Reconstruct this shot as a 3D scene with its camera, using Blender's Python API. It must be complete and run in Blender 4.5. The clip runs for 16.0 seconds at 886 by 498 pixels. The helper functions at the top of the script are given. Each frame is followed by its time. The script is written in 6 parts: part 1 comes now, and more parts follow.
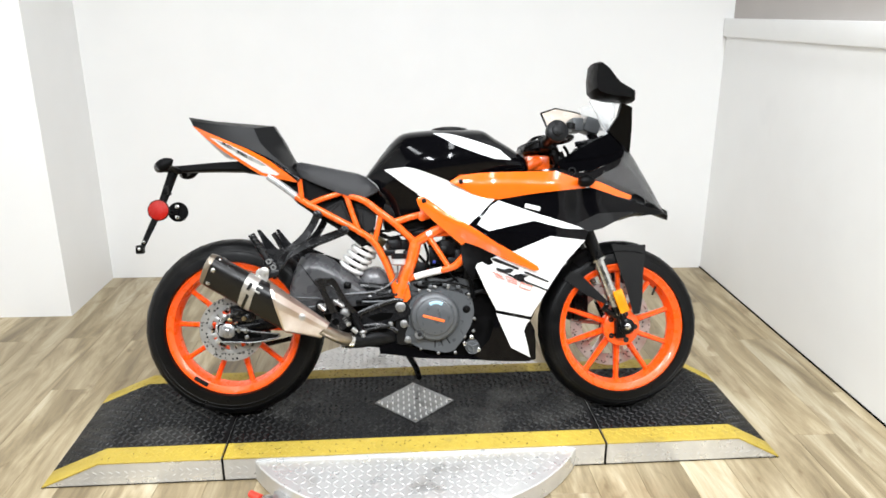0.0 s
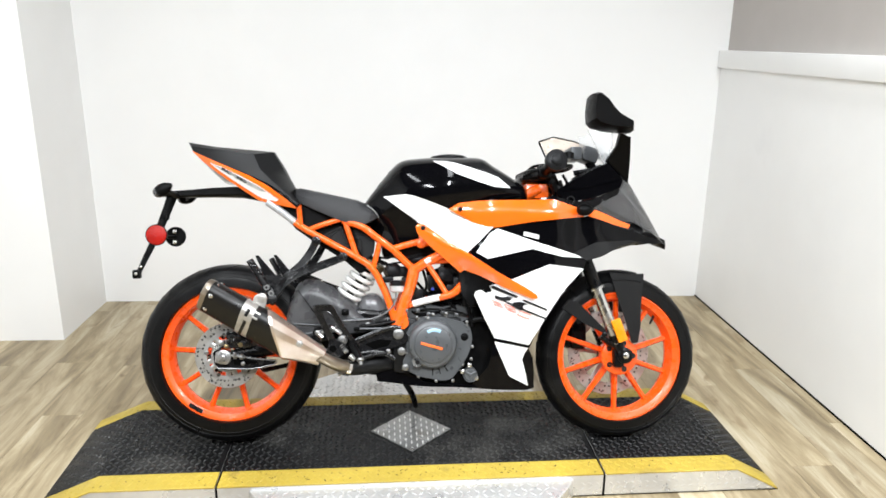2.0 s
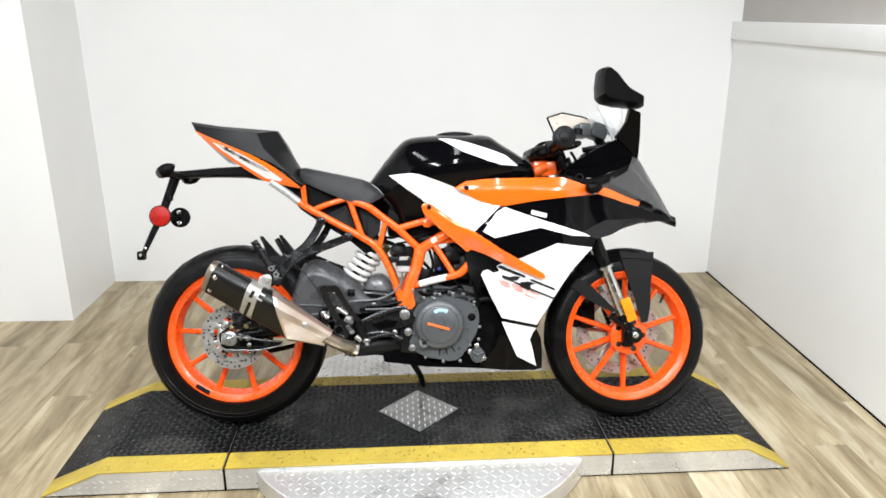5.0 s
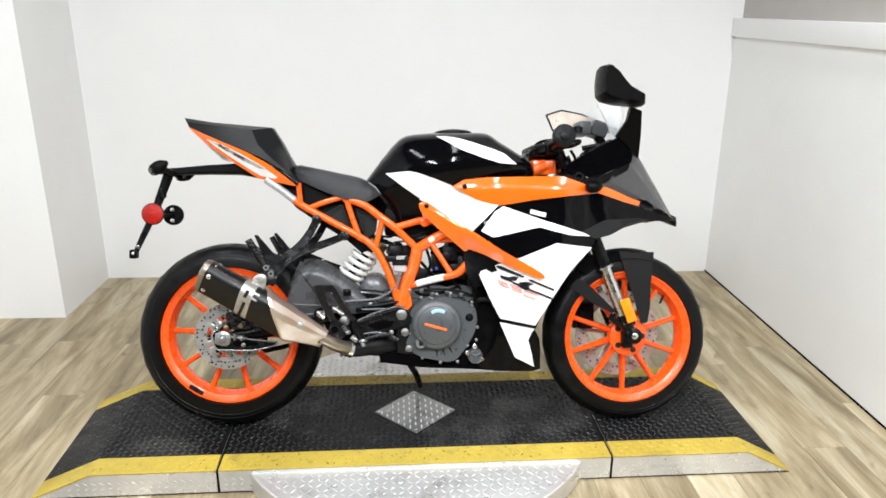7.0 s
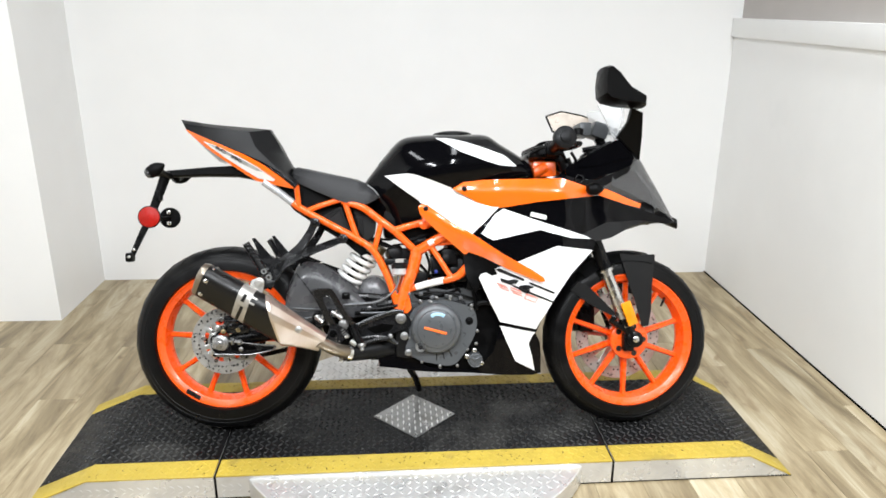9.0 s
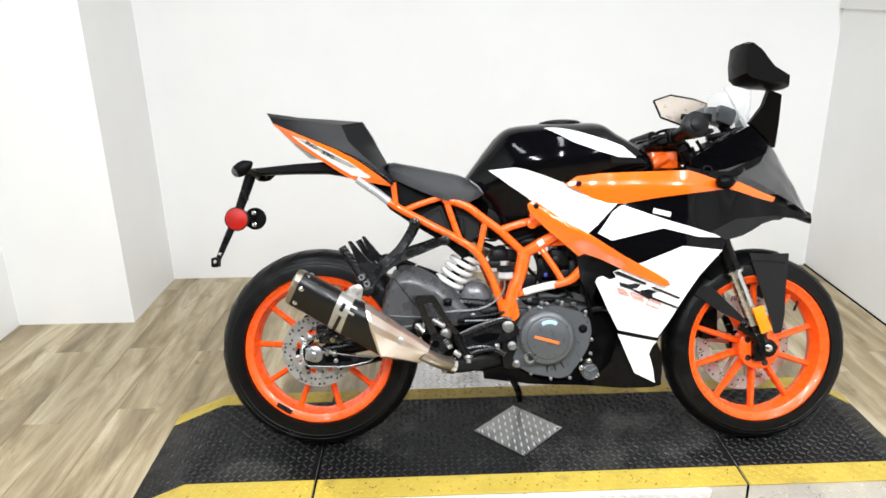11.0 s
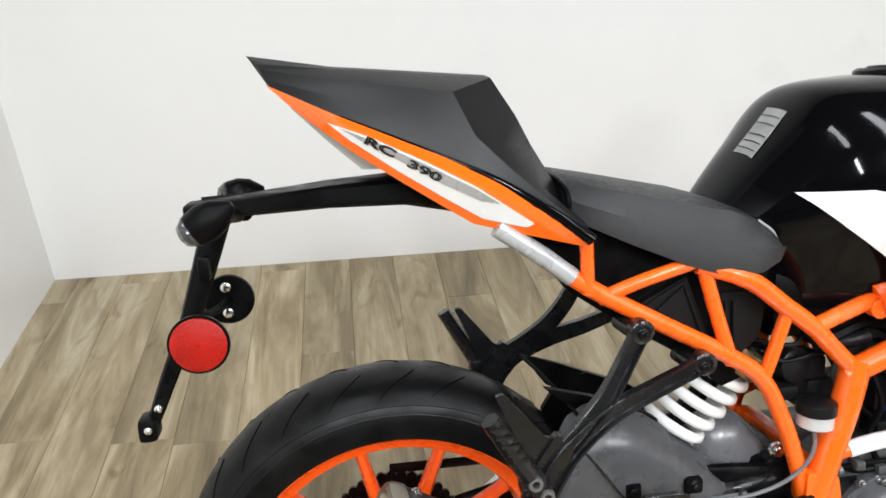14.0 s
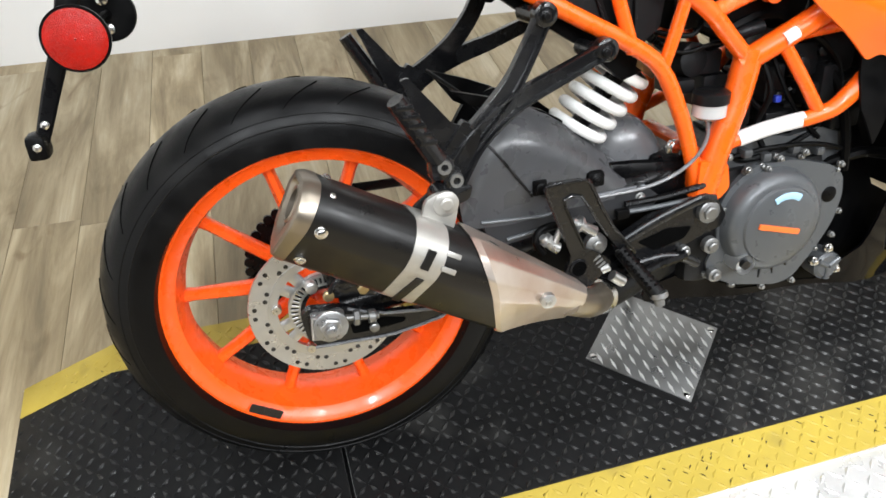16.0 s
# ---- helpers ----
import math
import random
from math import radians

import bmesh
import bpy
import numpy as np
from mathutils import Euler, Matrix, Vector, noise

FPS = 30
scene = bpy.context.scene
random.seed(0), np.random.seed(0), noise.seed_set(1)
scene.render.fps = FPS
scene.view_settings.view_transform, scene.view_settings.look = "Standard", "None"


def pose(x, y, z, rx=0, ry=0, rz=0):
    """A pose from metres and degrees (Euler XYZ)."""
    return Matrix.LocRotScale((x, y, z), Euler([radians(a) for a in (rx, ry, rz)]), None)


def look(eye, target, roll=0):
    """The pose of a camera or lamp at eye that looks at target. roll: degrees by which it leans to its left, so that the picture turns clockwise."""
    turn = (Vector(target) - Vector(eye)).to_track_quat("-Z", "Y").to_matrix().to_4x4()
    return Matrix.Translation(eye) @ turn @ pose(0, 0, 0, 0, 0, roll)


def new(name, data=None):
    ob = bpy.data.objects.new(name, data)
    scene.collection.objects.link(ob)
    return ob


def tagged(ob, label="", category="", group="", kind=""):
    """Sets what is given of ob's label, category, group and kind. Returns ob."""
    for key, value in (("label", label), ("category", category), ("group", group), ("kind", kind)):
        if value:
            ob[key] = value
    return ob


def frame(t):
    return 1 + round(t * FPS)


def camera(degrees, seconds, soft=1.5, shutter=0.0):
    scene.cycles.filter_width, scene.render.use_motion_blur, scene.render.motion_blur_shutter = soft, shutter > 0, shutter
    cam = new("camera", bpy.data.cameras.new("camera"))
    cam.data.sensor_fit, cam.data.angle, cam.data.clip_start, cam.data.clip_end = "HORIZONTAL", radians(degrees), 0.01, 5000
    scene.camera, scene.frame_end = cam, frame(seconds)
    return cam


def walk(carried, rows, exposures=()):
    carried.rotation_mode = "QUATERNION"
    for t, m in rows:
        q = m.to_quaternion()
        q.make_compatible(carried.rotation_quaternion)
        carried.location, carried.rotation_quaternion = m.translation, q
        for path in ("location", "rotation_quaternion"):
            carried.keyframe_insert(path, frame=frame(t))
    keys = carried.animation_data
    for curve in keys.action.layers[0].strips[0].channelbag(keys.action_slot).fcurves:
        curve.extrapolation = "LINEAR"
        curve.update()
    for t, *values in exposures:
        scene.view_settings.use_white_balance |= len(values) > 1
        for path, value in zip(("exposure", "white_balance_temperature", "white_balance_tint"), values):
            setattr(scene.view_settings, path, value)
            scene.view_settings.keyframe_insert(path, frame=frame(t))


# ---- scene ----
cam = camera(62.5, 16.0, soft=1.65)
PATH = [
    (0, (0.584, -2.334, 1.406), (0.686, -0.435, 0.789), -0.0),
    (0.5, (0.58, -2.344, 1.4), (0.687, -0.436, 0.808), 0.1),
    (1, (0.58, -2.342, 1.413), (0.689, -0.427, 0.846), 0.2),
    (1.5, (0.576, -2.33, 1.418), (0.691, -0.415, 0.853), 0.3),
    (2, (0.563, -2.328, 1.413), (0.687, -0.41, 0.861), 0.7),
    (2.5, (0.572, -2.324, 1.409), (0.689, -0.406, 0.853), 0.4),
    (3, (0.577, -2.319, 1.409), (0.682, -0.407, 0.829), 0.5),
    (3.5, (0.57, -2.309, 1.416), (0.672, -0.399, 0.83), 0.3),
    (4, (0.583, -2.308, 1.413), (0.677, -0.402, 0.816), 0.0),
    (6.5, (0.576, -2.264, 1.423), (0.671, -0.367, 0.794), 0.3),
    (7, (0.578, -2.257, 1.42), (0.681, -0.362, 0.79), 0.4),
    (7.5, (0.574, -2.247, 1.422), (0.684, -0.351, 0.795), 0.2),
    (8, (0.574, -2.241, 1.425), (0.686, -0.342, 0.807), 0.1),
    (10.5, (0.514, -2.157, 1.417), (0.625, -0.274, 0.752), 1.0),
    (11, (0.381, -2.018, 1.405), (0.38, -0.133, 0.737), -1.3),
    (11.5, (0.308, -1.689, 1.4), (0.133, 0.189, 0.734), -2.1),
    (12, (0.167, -1.386, 1.365), (0.157, 0.475, 0.633), -1.8),
    (12.5, (0.097, -1.078, 1.358), (0.168, 0.774, 0.607), -2.6),
    (13, (0.091, -0.8, 1.364), (0.051, 1.047, 0.595), -2.3),
    (13.5, (0.023, -0.704, 1.335), (0.165, 1.086, 0.453), -1.4),
    (14, (-0.031, -0.703, 1.29), (0.21, 1.028, 0.318), -0.2),
    (14.5, (-0.048, -0.712, 1.239), (0.24, 0.925, 0.126), 1.0),
    (15, (-0.054, -0.735, 1.197), (0.243, 0.82, -0.024), 0.7),
    (15.5, (-0.056, -0.767, 1.163), (0.254, 0.696, -0.165), -0.0),
    (16, (-0.035, -0.784, 1.159), (0.373, 0.625, -0.2), 1.3),
]
walk(cam, [(t, look(eye, target, roll)) for t, eye, target, roll in PATH],
     ((0.0, 0.32), (3.0, 0.34), (6.5, 0.18), (10.0, 0.28), (11.0, 0.31), (12.0, 0.28), (14.0, 0.17), (16.0, 0.27)))

# ---- light: strip lamps under the ceiling of a white painted bay ----
DECK = 0.080            # platform height over the floor
BACK, LEFT, RIGHT, FRONT, CEIL = 1.572, -1.57, 2.283, -6.5, 2.9
world = bpy.data.worlds.new("world")
scene.world = world
world.use_nodes = True
world.node_tree.nodes["Background"].inputs[0].default_value = (0.97, 0.98, 1.0, 1)
world.node_tree.nodes["Background"].inputs[1].default_value = 0.03


def strip_lamp(x, y, watts, length=1.25, width=0.16, turn=0):
    data = bpy.data.lights.new("strip_lamp", "AREA")
    data.shape, data.size, data.size_y = "RECTANGLE", length, width
    data.energy, data.color = watts, (0.92, 0.955, 0.99)
    ob = new("strip_lamp", data)
    ob.matrix_world = pose(x, y, CEIL - 0.06, 0, 0, turn)
    return ob


for lx in (-0.6, 0.7, 2.0):
    for ly, watts in ((-2.5, 77), (-0.5, 17)):
        strip_lamp(lx, ly, watts, turn=90)


# ---- materials ----
def mat(name, colour, rough=.5, metal=0.0, var=.15, scale=40.0, bump=0.0, bump_scale=200.0, coat=0.0, rough_var=.12, alpha=1.0, transmission=0.0, dirt=None, dirt_at=.62, spec=.5):
    """A painted, plastic or metal surface: colour that varies softly at two scales, uneven gloss, fine relief, stains."""
    m = bpy.data.materials.new(name)
    m.use_nodes = True
    nt = m.node_tree
    b = nt.nodes["Principled BSDF"]
    b.inputs["Metallic"].default_value = metal
    b.inputs["Coat Weight"].default_value = coat
    b.inputs["Coat Roughness"].default_value = .06
    b.inputs["Specular IOR Level"].default_value = spec
    b.inputs["Alpha"].default_value = alpha
    b.inputs["Transmission Weight"].default_value = transmission
    co = nt.nodes.new("ShaderNodeTexCoord").outputs["Object"]

    def noise_at(s, detail=4.0):
        n = nt.nodes.new("ShaderNodeTexNoise")
        n.inputs["Scale"].default_value, n.inputs["Detail"].default_value = s, detail
        nt.links.new(co, n.inputs["Vector"])
        return n.outputs["Fac"]

    def ramp(fac, lo, hi, a, c):
        r = nt.nodes.new("ShaderNodeMapRange")
        r.inputs[1].default_value, r.inputs[2].default_value, r.inputs[3].default_value, r.inputs[4].default_value = lo, hi, a, c
        nt.links.new(fac, r.inputs[0])
        return r.outputs[0]

    def mixed(fac, a, c):
        x = nt.nodes.new("ShaderNodeMix")
        x.data_type = "RGBA"
        nt.links.new(fac, x.inputs[0])
        for k, v in ((6, a), (7, c)):
            if isinstance(v, tuple):
                x.inputs[k].default_value = (*v, 1)
            else:
                nt.links.new(v, x.inputs[k])
        return x.outputs[2]

    coarse, fine = noise_at(scale * .15), noise_at(scale, 6)
    base = mixed(ramp(coarse, .3, .7, 0, 1), tuple(c * (1 - var) for c in colour), tuple(min(1, c * (1 + var)) for c in colour))
    base = mixed(ramp(fine, .35, .75, 0, .6), base, tuple(c * (1 - var) for c in colour))
    if dirt:
        base = mixed(ramp(noise_at(scale * .4, 8), dirt_at, dirt_at + .12, 0, .8), base, dirt)
    nt.links.new(base, b.inputs["Base Color"])
    nt.links.new(ramp(fine, .3, .7, max(.02, rough - rough_var), min(1, rough + rough_var)), b.inputs["Roughness"])
    if bump:
        bp = nt.nodes.new("ShaderNodeBump")
        bp.inputs["Strength"].default_value, bp.inputs["Distance"].default_value = bump, .002
        nt.links.new(noise_at(bump_scale, 3), bp.inputs["Height"])
        nt.links.new(bp.outputs[0], b.inputs["Normal"])
    return m


ORANGE = mat("orange_paint", (.94, .148, .0075), .20, var=.04, coat=.7, rough_var=.05)
ORANGE_TUBE = mat("orange_powder_coat", (.92, .122, .006), .30, var=.06, coat=.3, bump=.05, bump_scale=500)
ORANGE_RIM = mat("orange_rim_enamel", (.93, .100, .007), .30, var=.05, coat=.15)
GLOSS = mat("black_gloss_paint", (.0020, .0020, .0026), .08, var=.1, spec=.15, rough_var=.02)
WHITE = mat("white_gloss_paint", (.82, .82, .82), .22, var=.03, coat=.6, rough_var=.06)
SILVER = mat("silver_grey_paint", (.42, .43, .44), .3, metal=.2, var=.06, coat=.5)
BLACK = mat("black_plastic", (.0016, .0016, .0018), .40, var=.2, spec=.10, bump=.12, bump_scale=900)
COWL = mat("dark_grey_plastic", (.0040, .0041, .0046), .42, var=.05, scale=220, spec=.30, bump=.02, bump_scale=2600, rough_var=.04)
GREY = mat("grey_plastic", (.122, .1235, .130), .30, var=.08, spec=.85, bump=.03, bump_scale=1500)
VINYL = mat("seat_vinyl", (.018, .018, .0195), .46, var=.06, scale=160, spec=.38, bump=.35, bump_scale=1400)
RUBBER = mat("tyre_rubber", (.0026, .0026, .0028), .38, var=.3, spec=.17, scale=30, bump=.12, bump_scale=300, dirt=(.008, .0078, .0076), dirt_at=.58)
SATIN = mat("black_satin_metal", (.0030, .0030, .0034), .30, metal=.1, spec=.20, var=.2, bump=.05)
STEEL = mat("bright_steel", (.62, .61, .59), .25, metal=1.0, var=.1)
DISC = mat("brushed_disc_steel", (.50, .485, .455), .34, metal=.7, var=.15, scale=60)
ALLOY = mat("cast_alloy", (.55, .55, .54), .38, metal=.9, var=.12, bump=.1)
BRONZED = mat("heat_tinted_steel", (.33, .285, .23), .36, metal=.9, var=.25, scale=18, dirt=(.17, .135, .10))
SLEEVE = mat("black_exhaust_sleeve", (.0065, .0062, .006), .36, var=.3, scale=25, spec=.3)
CASE = mat("grey_engine_paint", (.092, .098, .104), .36, metal=.3, var=.1, bump=.12, bump_scale=600)
ENGINE = mat("dark_engine_casting", (.011, .0113, .0122), .42, metal=.4, var=.35, spec=.25, bump=.2, bump_scale=300)
SPRING = mat("white_spring_enamel", (.80, .80, .78), .3, var=.05, coat=.3)
RED = mat("red_reflector_plastic", (.34, .008, .004), .28, var=.25, scale=300, spec=.25, bump=.4, bump_scale=700)
AMBER = mat("amber_reflector_plastic", (.78, .27, .008), .22, var=.15, scale=200, coat=.2, spec=.3, bump=.3, bump_scale=700)
RED_PRINT = mat("red_print", (.80, .19, .13), .3, var=.03)
BLUE_PRINT = mat("blue_print", (.35, .58, .78), .4, var=.05)
LABEL = mat("white_label", (.78, .78, .77), .5, var=.04)
# black of the print, also put in as shade for holes and recesses
BLACK_PRINT_SHADE = mat("black_print_and_shade", (.008, .008, .009), .3, var=.05)
SMOKE = mat("smoked_visor", (.075, .075, .078), .14, var=.05, coat=.3, alpha=.66, rough_var=.04)
CLEAR = mat("clear_screen", (.80, .82, .83), .06, var=.01, alpha=.34, rough_var=.02)
LAMP_LENS = mat("clear_lamp_lens", (.62, .62, .62), .1, var=.08, scale=120, alpha=.75, coat=.5)
COPPER = mat("brass_fitting", (.42, .33, .18), .35, metal=.9, var=.2)
MAT_RUBBER = mat("black_rubber_mat", (.0050, .0050, .0052), .50, var=.4, spec=.22, scale=14, bump=.3, bump_scale=500, dirt=(.030, .029, .027), dirt_at=.56)
MAT_LUG = mat("polished_rubber_lug", (.0115, .0115, .012), .30, var=.4, spec=.42, scale=14, bump=.15, bump_scale=500, dirt=(.05, .049, .046), dirt_at=.54)
YELLOW = mat("yellow_rubber_edge", (.47, .345, .048), .55, var=.16, scale=20, bump=.2, bump_scale=400, dirt=(.22, .165, .04), dirt_at=.60)
PLATE = mat("tread_plate_aluminium", (.68, .68, .67), .34, metal=.55, var=.15, scale=18, bump=.08, dirt=(.42, .41, .39), dirt_at=.6)
WALL = mat("white_wall_paint", (.84, .84, .83), .6, var=.02, scale=6, bump=.06, bump_scale=160, dirt=(.78, .78, .775), dirt_at=.7)
BEIGE = mat("beige_wall_paint", (.44, .41, .385), .6, var=.03, scale=6, bump=.06, bump_scale=160)
TAUPE = mat("taupe_wall_paint", (.10, .088, .080), .6, var=.04, scale=6, bump=.06, bump_scale=160)
CEILING = mat("dark_ceiling_paint", (.04, .04, .04), .8, var=.04, scale=30, bump=.2)
GAP = mat("dark_floor_joint", (.27, .225, .155), .8, var=.2)
RED_GRIP = mat("red_rubber_grip", (.65, .05, .03), .45, var=.1)

# near-black without sheen: the shade inside grooves, slots and holes, put in as colour
RECESS_SHADE = mat("recess_shade_black", (.002, .002, .002), .9, var=.2, spec=.02)
CAST = mat("black_cast_alloy", (.0075, .0076, .0084), .25, metal=.1, var=.25, spec=.5, bump=.06, bump_scale=700)
BLUE_CLIP = mat("blue_plastic_clip", (.02, .04, .35), .4, var=.1)
PLATE_DARK = mat("dark_tread_plate", (.30, .30, .295), .34, metal=.75, var=.25, scale=22, bump=.1, dirt=(.18, .175, .165), dirt_at=.52)
BOLT = mat("zinc_bolt", (.24, .24, .235), .45, metal=.85, var=.15)

random.seed(7)
# ---- shapes ----
def part(name, bm, material, parent=None, label="", sharp=38):
    """Links a bmesh as one mesh object under a thing or a part."""
    bmesh.ops.recalc_face_normals(bm, faces=bm.faces)
    me = bpy.data.meshes.new(name)
    bm.to_mesh(me)
    bm.free()
    for p in me.polygons:
        p.use_smooth = True
    me.set_sharp_from_angle(angle=radians(sharp))
    me.materials.append(material)
    ob = new(name, me)
    if parent:
        ob.parent = parent
    if label:
        ob["label"] = label
    return ob


def join(*shapes):
    bm = shapes[0]
    for other in shapes[1:]:
        me = bpy.data.meshes.new("tmp")
        other.to_mesh(me)
        other.free()
        bm.from_mesh(me)
        bpy.data.meshes.remove(me)
    return bm


def copied(bm):
    return bm.copy()


def flipped(bm):
    """The mirror image on the other side of the machine."""
    out = bm.copy()
    for v in out.verts:
        v.co.y = -v.co.y
    bmesh.ops.reverse_faces(out, faces=out.faces)
    return out


def moved(bm, m):
    bm.transform(m)
    return bm


def block(x, y, z, sx, sy, sz, bevel=.004, m=None):
    bm = bmesh.new()
    bmesh.ops.create_cube(bm, size=1, matrix=Matrix.LocRotScale((x, y, z), None, (sx, sy, sz)))
    if bevel:
        bmesh.ops.bevel(bm, geom=bm.edges[:], offset=bevel, segments=2, affect="EDGES", profile=.6)
    return moved(bm, m) if m else bm


def prism(outline, y0, y1, bevel=.0025, segments=2):
    """A plate with the outline (x, z), from y0 to y1."""
    bm = bmesh.new()
    f = bm.faces.new([bm.verts.new((x, y0, z)) for x, z in outline])
    g = bmesh.ops.extrude_face_region(bm, geom=[f])
    bmesh.ops.translate(bm, verts=[v for v in g["geom"] if isinstance(v, bmesh.types.BMVert)], vec=(0, y1 - y0, 0))
    bmesh.ops.recalc_face_normals(bm, faces=bm.faces)
    if bevel:
        bmesh.ops.bevel(bm, geom=bm.edges[:], offset=bevel, segments=segments, affect="EDGES", profile=.6)
    return bm


def smooth_line(pts, k=5):
    pts = [Vector(p) for p in pts]
    if len(pts) < 3:
        return pts
    out = []
    for i in range(len(pts) - 1):
        a, b, c, d = pts[max(i - 1, 0)], pts[i], pts[i + 1], pts[min(i + 2, len(pts) - 1)]
        for j in range(k):
            t = j / k
            out.append(.5 * ((2 * b) + (c - a) * t + (2 * a - 5 * b + 4 * c - d) * t * t + (3 * b - a - 3 * c + d) * t ** 3))
    return out + [pts[-1]]


def tube(pts, r, n=10, k=5, flat=1.0, up=None):
    """A round bar along the points; r one radius or one at each end; flat squeezes it along the second axis."""
    line = smooth_line(pts, k)
    r0, r1 = r if isinstance(r, tuple) else (r, r)
    bm = bmesh.new()
    rings, side = [], None
    for i, p in enumerate(line):
        d = (line[min(i + 1, len(line) - 1)] - line[max(i - 1, 0)]).normalized()
        if side is None:
            side = d.cross(Vector(up) if up else (Vector((0, 1, 0)) if abs(d.y) < .9 else Vector((0, 0, 1)))).normalized()
        side = (side - d * side.dot(d)).normalized()
        other = d.cross(side)
        rad = r0 + (r1 - r0) * i / (len(line) - 1)
        rings.append([bm.verts.new(p + rad * (math.cos(a) * side + flat * math.sin(a) * other)) for a in (2 * math.pi * j / n for j in range(n))])
    for a, b in zip(rings, rings[1:]):
        for j in range(n):
            bm.faces.new((a[j], a[(j + 1) % n], b[(j + 1) % n], b[j]))
    bm.faces.new(rings[0][::-1])
    bm.faces.new(rings[-1])
    return bm


def loft(rings, closed=True, caps=True):
    bm = bmesh.new()
    made = [[bm.verts.new(p) for p in ring] for ring in rings]
    n = len(made[0])
    for a, b in zip(made, made[1:]):
        for j in range(n if closed else n - 1):
            bm.faces.new((a[j], a[(j + 1) % n], b[(j + 1) % n], b[j]))
    if caps and closed:
        bm.faces.new(made[0][::-1])
        bm.faces.new(made[-1])
    return bm


def lathe(profile, n=72, centre=(0, 0, 0), closed=True, start=0.0):
    """Turns a profile of (radius, y) about the y axis."""
    bm = bmesh.new()
    rings = []
    for i in range(n):
        a = start + 2 * math.pi * i / n
        rings.append([bm.verts.new((centre[0] + r * math.cos(a), centre[1] + y, centre[2] + r * math.sin(a))) for r, y in profile])
    m = len(profile)
    for i in range(n):
        a, b = rings[i], rings[(i + 1) % n]
        for j in range(m if closed else m - 1):
            bm.faces.new((a[j], b[j], b[(j + 1) % m], a[(j + 1) % m]))
    return bm


def knob(p0, p1, r, n=14, bevel=.0015):
    """A short round bar with broken edges, such as a bolt's head."""
    a, b = Vector(p0), Vector(p1)
    d = (b - a)
    side = d.normalized().orthogonal()
    other = d.normalized().cross(side)
    bev = min(bevel, r * .4, d.length * .4)
    rings = []
    for k, rad in ((0, r), (d.length - bev, r), (d.length, r - bev)):
        c = a + d.normalized() * k
        rings.append([c + rad * (math.cos(t) * side + math.sin(t) * other) for t in (2 * math.pi * j / n for j in range(n))])
    return loft(rings)


def skin(outline, surface, thick=.003, step=.03, lift=0.0, rim=True):
    """A thin shell with the outline (x, z) that follows a curved surface y(x, z); lift sets it proud of the surface."""
    bm = bmesh.new()
    bm.faces.new([bm.verts.new((x, 0, z)) for x, z in outline])
    xs, zs = [p[0] for p in outline], [p[1] for p in outline]
    for axis, lo, hi in ((0, min(xs), max(xs)), (2, min(zs), max(zs))):
        k = math.ceil(lo / step)
        while k * step < hi:
            co, no = [0, 0, 0], [0, 0, 0]
            co[axis], no[axis] = k * step + .00013, 1
            bmesh.ops.bisect_plane(bm, geom=bm.verts[:] + bm.edges[:] + bm.faces[:], plane_co=co, plane_no=no, dist=1e-5)
            k += 1
    bmesh.ops.triangulate(bm, faces=bm.faces[:])
    for v in bm.verts:
        v.co.y = surface(v.co.x, v.co.z) - lift
    g = bmesh.ops.extrude_face_region(bm, geom=bm.faces[:])
    bmesh.ops.translate(bm, verts=[v for v in g["geom"] if isinstance(v, bmesh.types.BMVert)], vec=(0, thick, 0))
    return bm


def rounded(outline, r=.006, k=3):
    """The outline with its corners rounded."""
    out, n = [], len(outline)
    for i in range(n):
        p, a, b = Vector(outline[i]), Vector(outline[i - 1]), Vector(outline[(i + 1) % n])
        u, w = a - p, b - p
        q = min(r, u.length * .4, w.length * .4)
        s, e = p + u.normalized() * q, p + w.normalized() * q
        for j in range(k + 1):
            t = j / k
            c = s * (1 - t) ** 2 + p * 2 * t * (1 - t) + e * t * t
            out.append((c.x, c.y))
    return out


def thing(name, label, category, m=None, group=""):
    ob = tagged(new(name), label, category, group)
    if m:
        ob.matrix_world = m
    return ob


def setting(name, bm, material, label, sharp=38):
    return tagged(part(name, bm, material, sharp=sharp), label, name.split("_")[0], kind="structure")


# ---- room ----
def wall(name, x0, y0, x1, y1, z0, z1, label, material):
    return setting(name, block((x0 + x1) / 2, (y0 + y1) / 2, (z0 + z1) / 2, x1 - x0, y1 - y0, z1 - z0, 0), material, label)


STEP_X, STEP_Y = -1.042, 1.035
wall("wall_north", STEP_X, BACK, RIGHT + .3, BACK + .12, -.1, CEIL, "plain white painted wall behind the platform", WALL)
wall("wall_corner", LEFT, STEP_Y, STEP_X, BACK + .12, -.1, CEIL, "white painted boxed-out corner of the wall", WALL)
wall("wall_west", LEFT - .12, -1.9, LEFT, BACK + .12, -.1, CEIL, "plain white painted side wall", WALL)
wall("wall_east", RIGHT, -1.9, RIGHT + .12, BACK, -.1, 1.285, "white painted low part of the side wall", WALL)
wall("wall_east_upper", RIGHT + .03, -1.9, RIGHT + .12, BACK, 1.375, CEIL, "beige painted upper part of the side wall", BEIGE)
wall("wall_south", -4.5, FRONT - .12, 5.2, FRONT, -.1, CEIL, "plain taupe wall of the hall facing the platform", TAUPE)
wall("wall_hall_west", -4.62, FRONT - .12, -4.5, -1.9, -.1, CEIL, "plain taupe side wall of the hall", TAUPE)
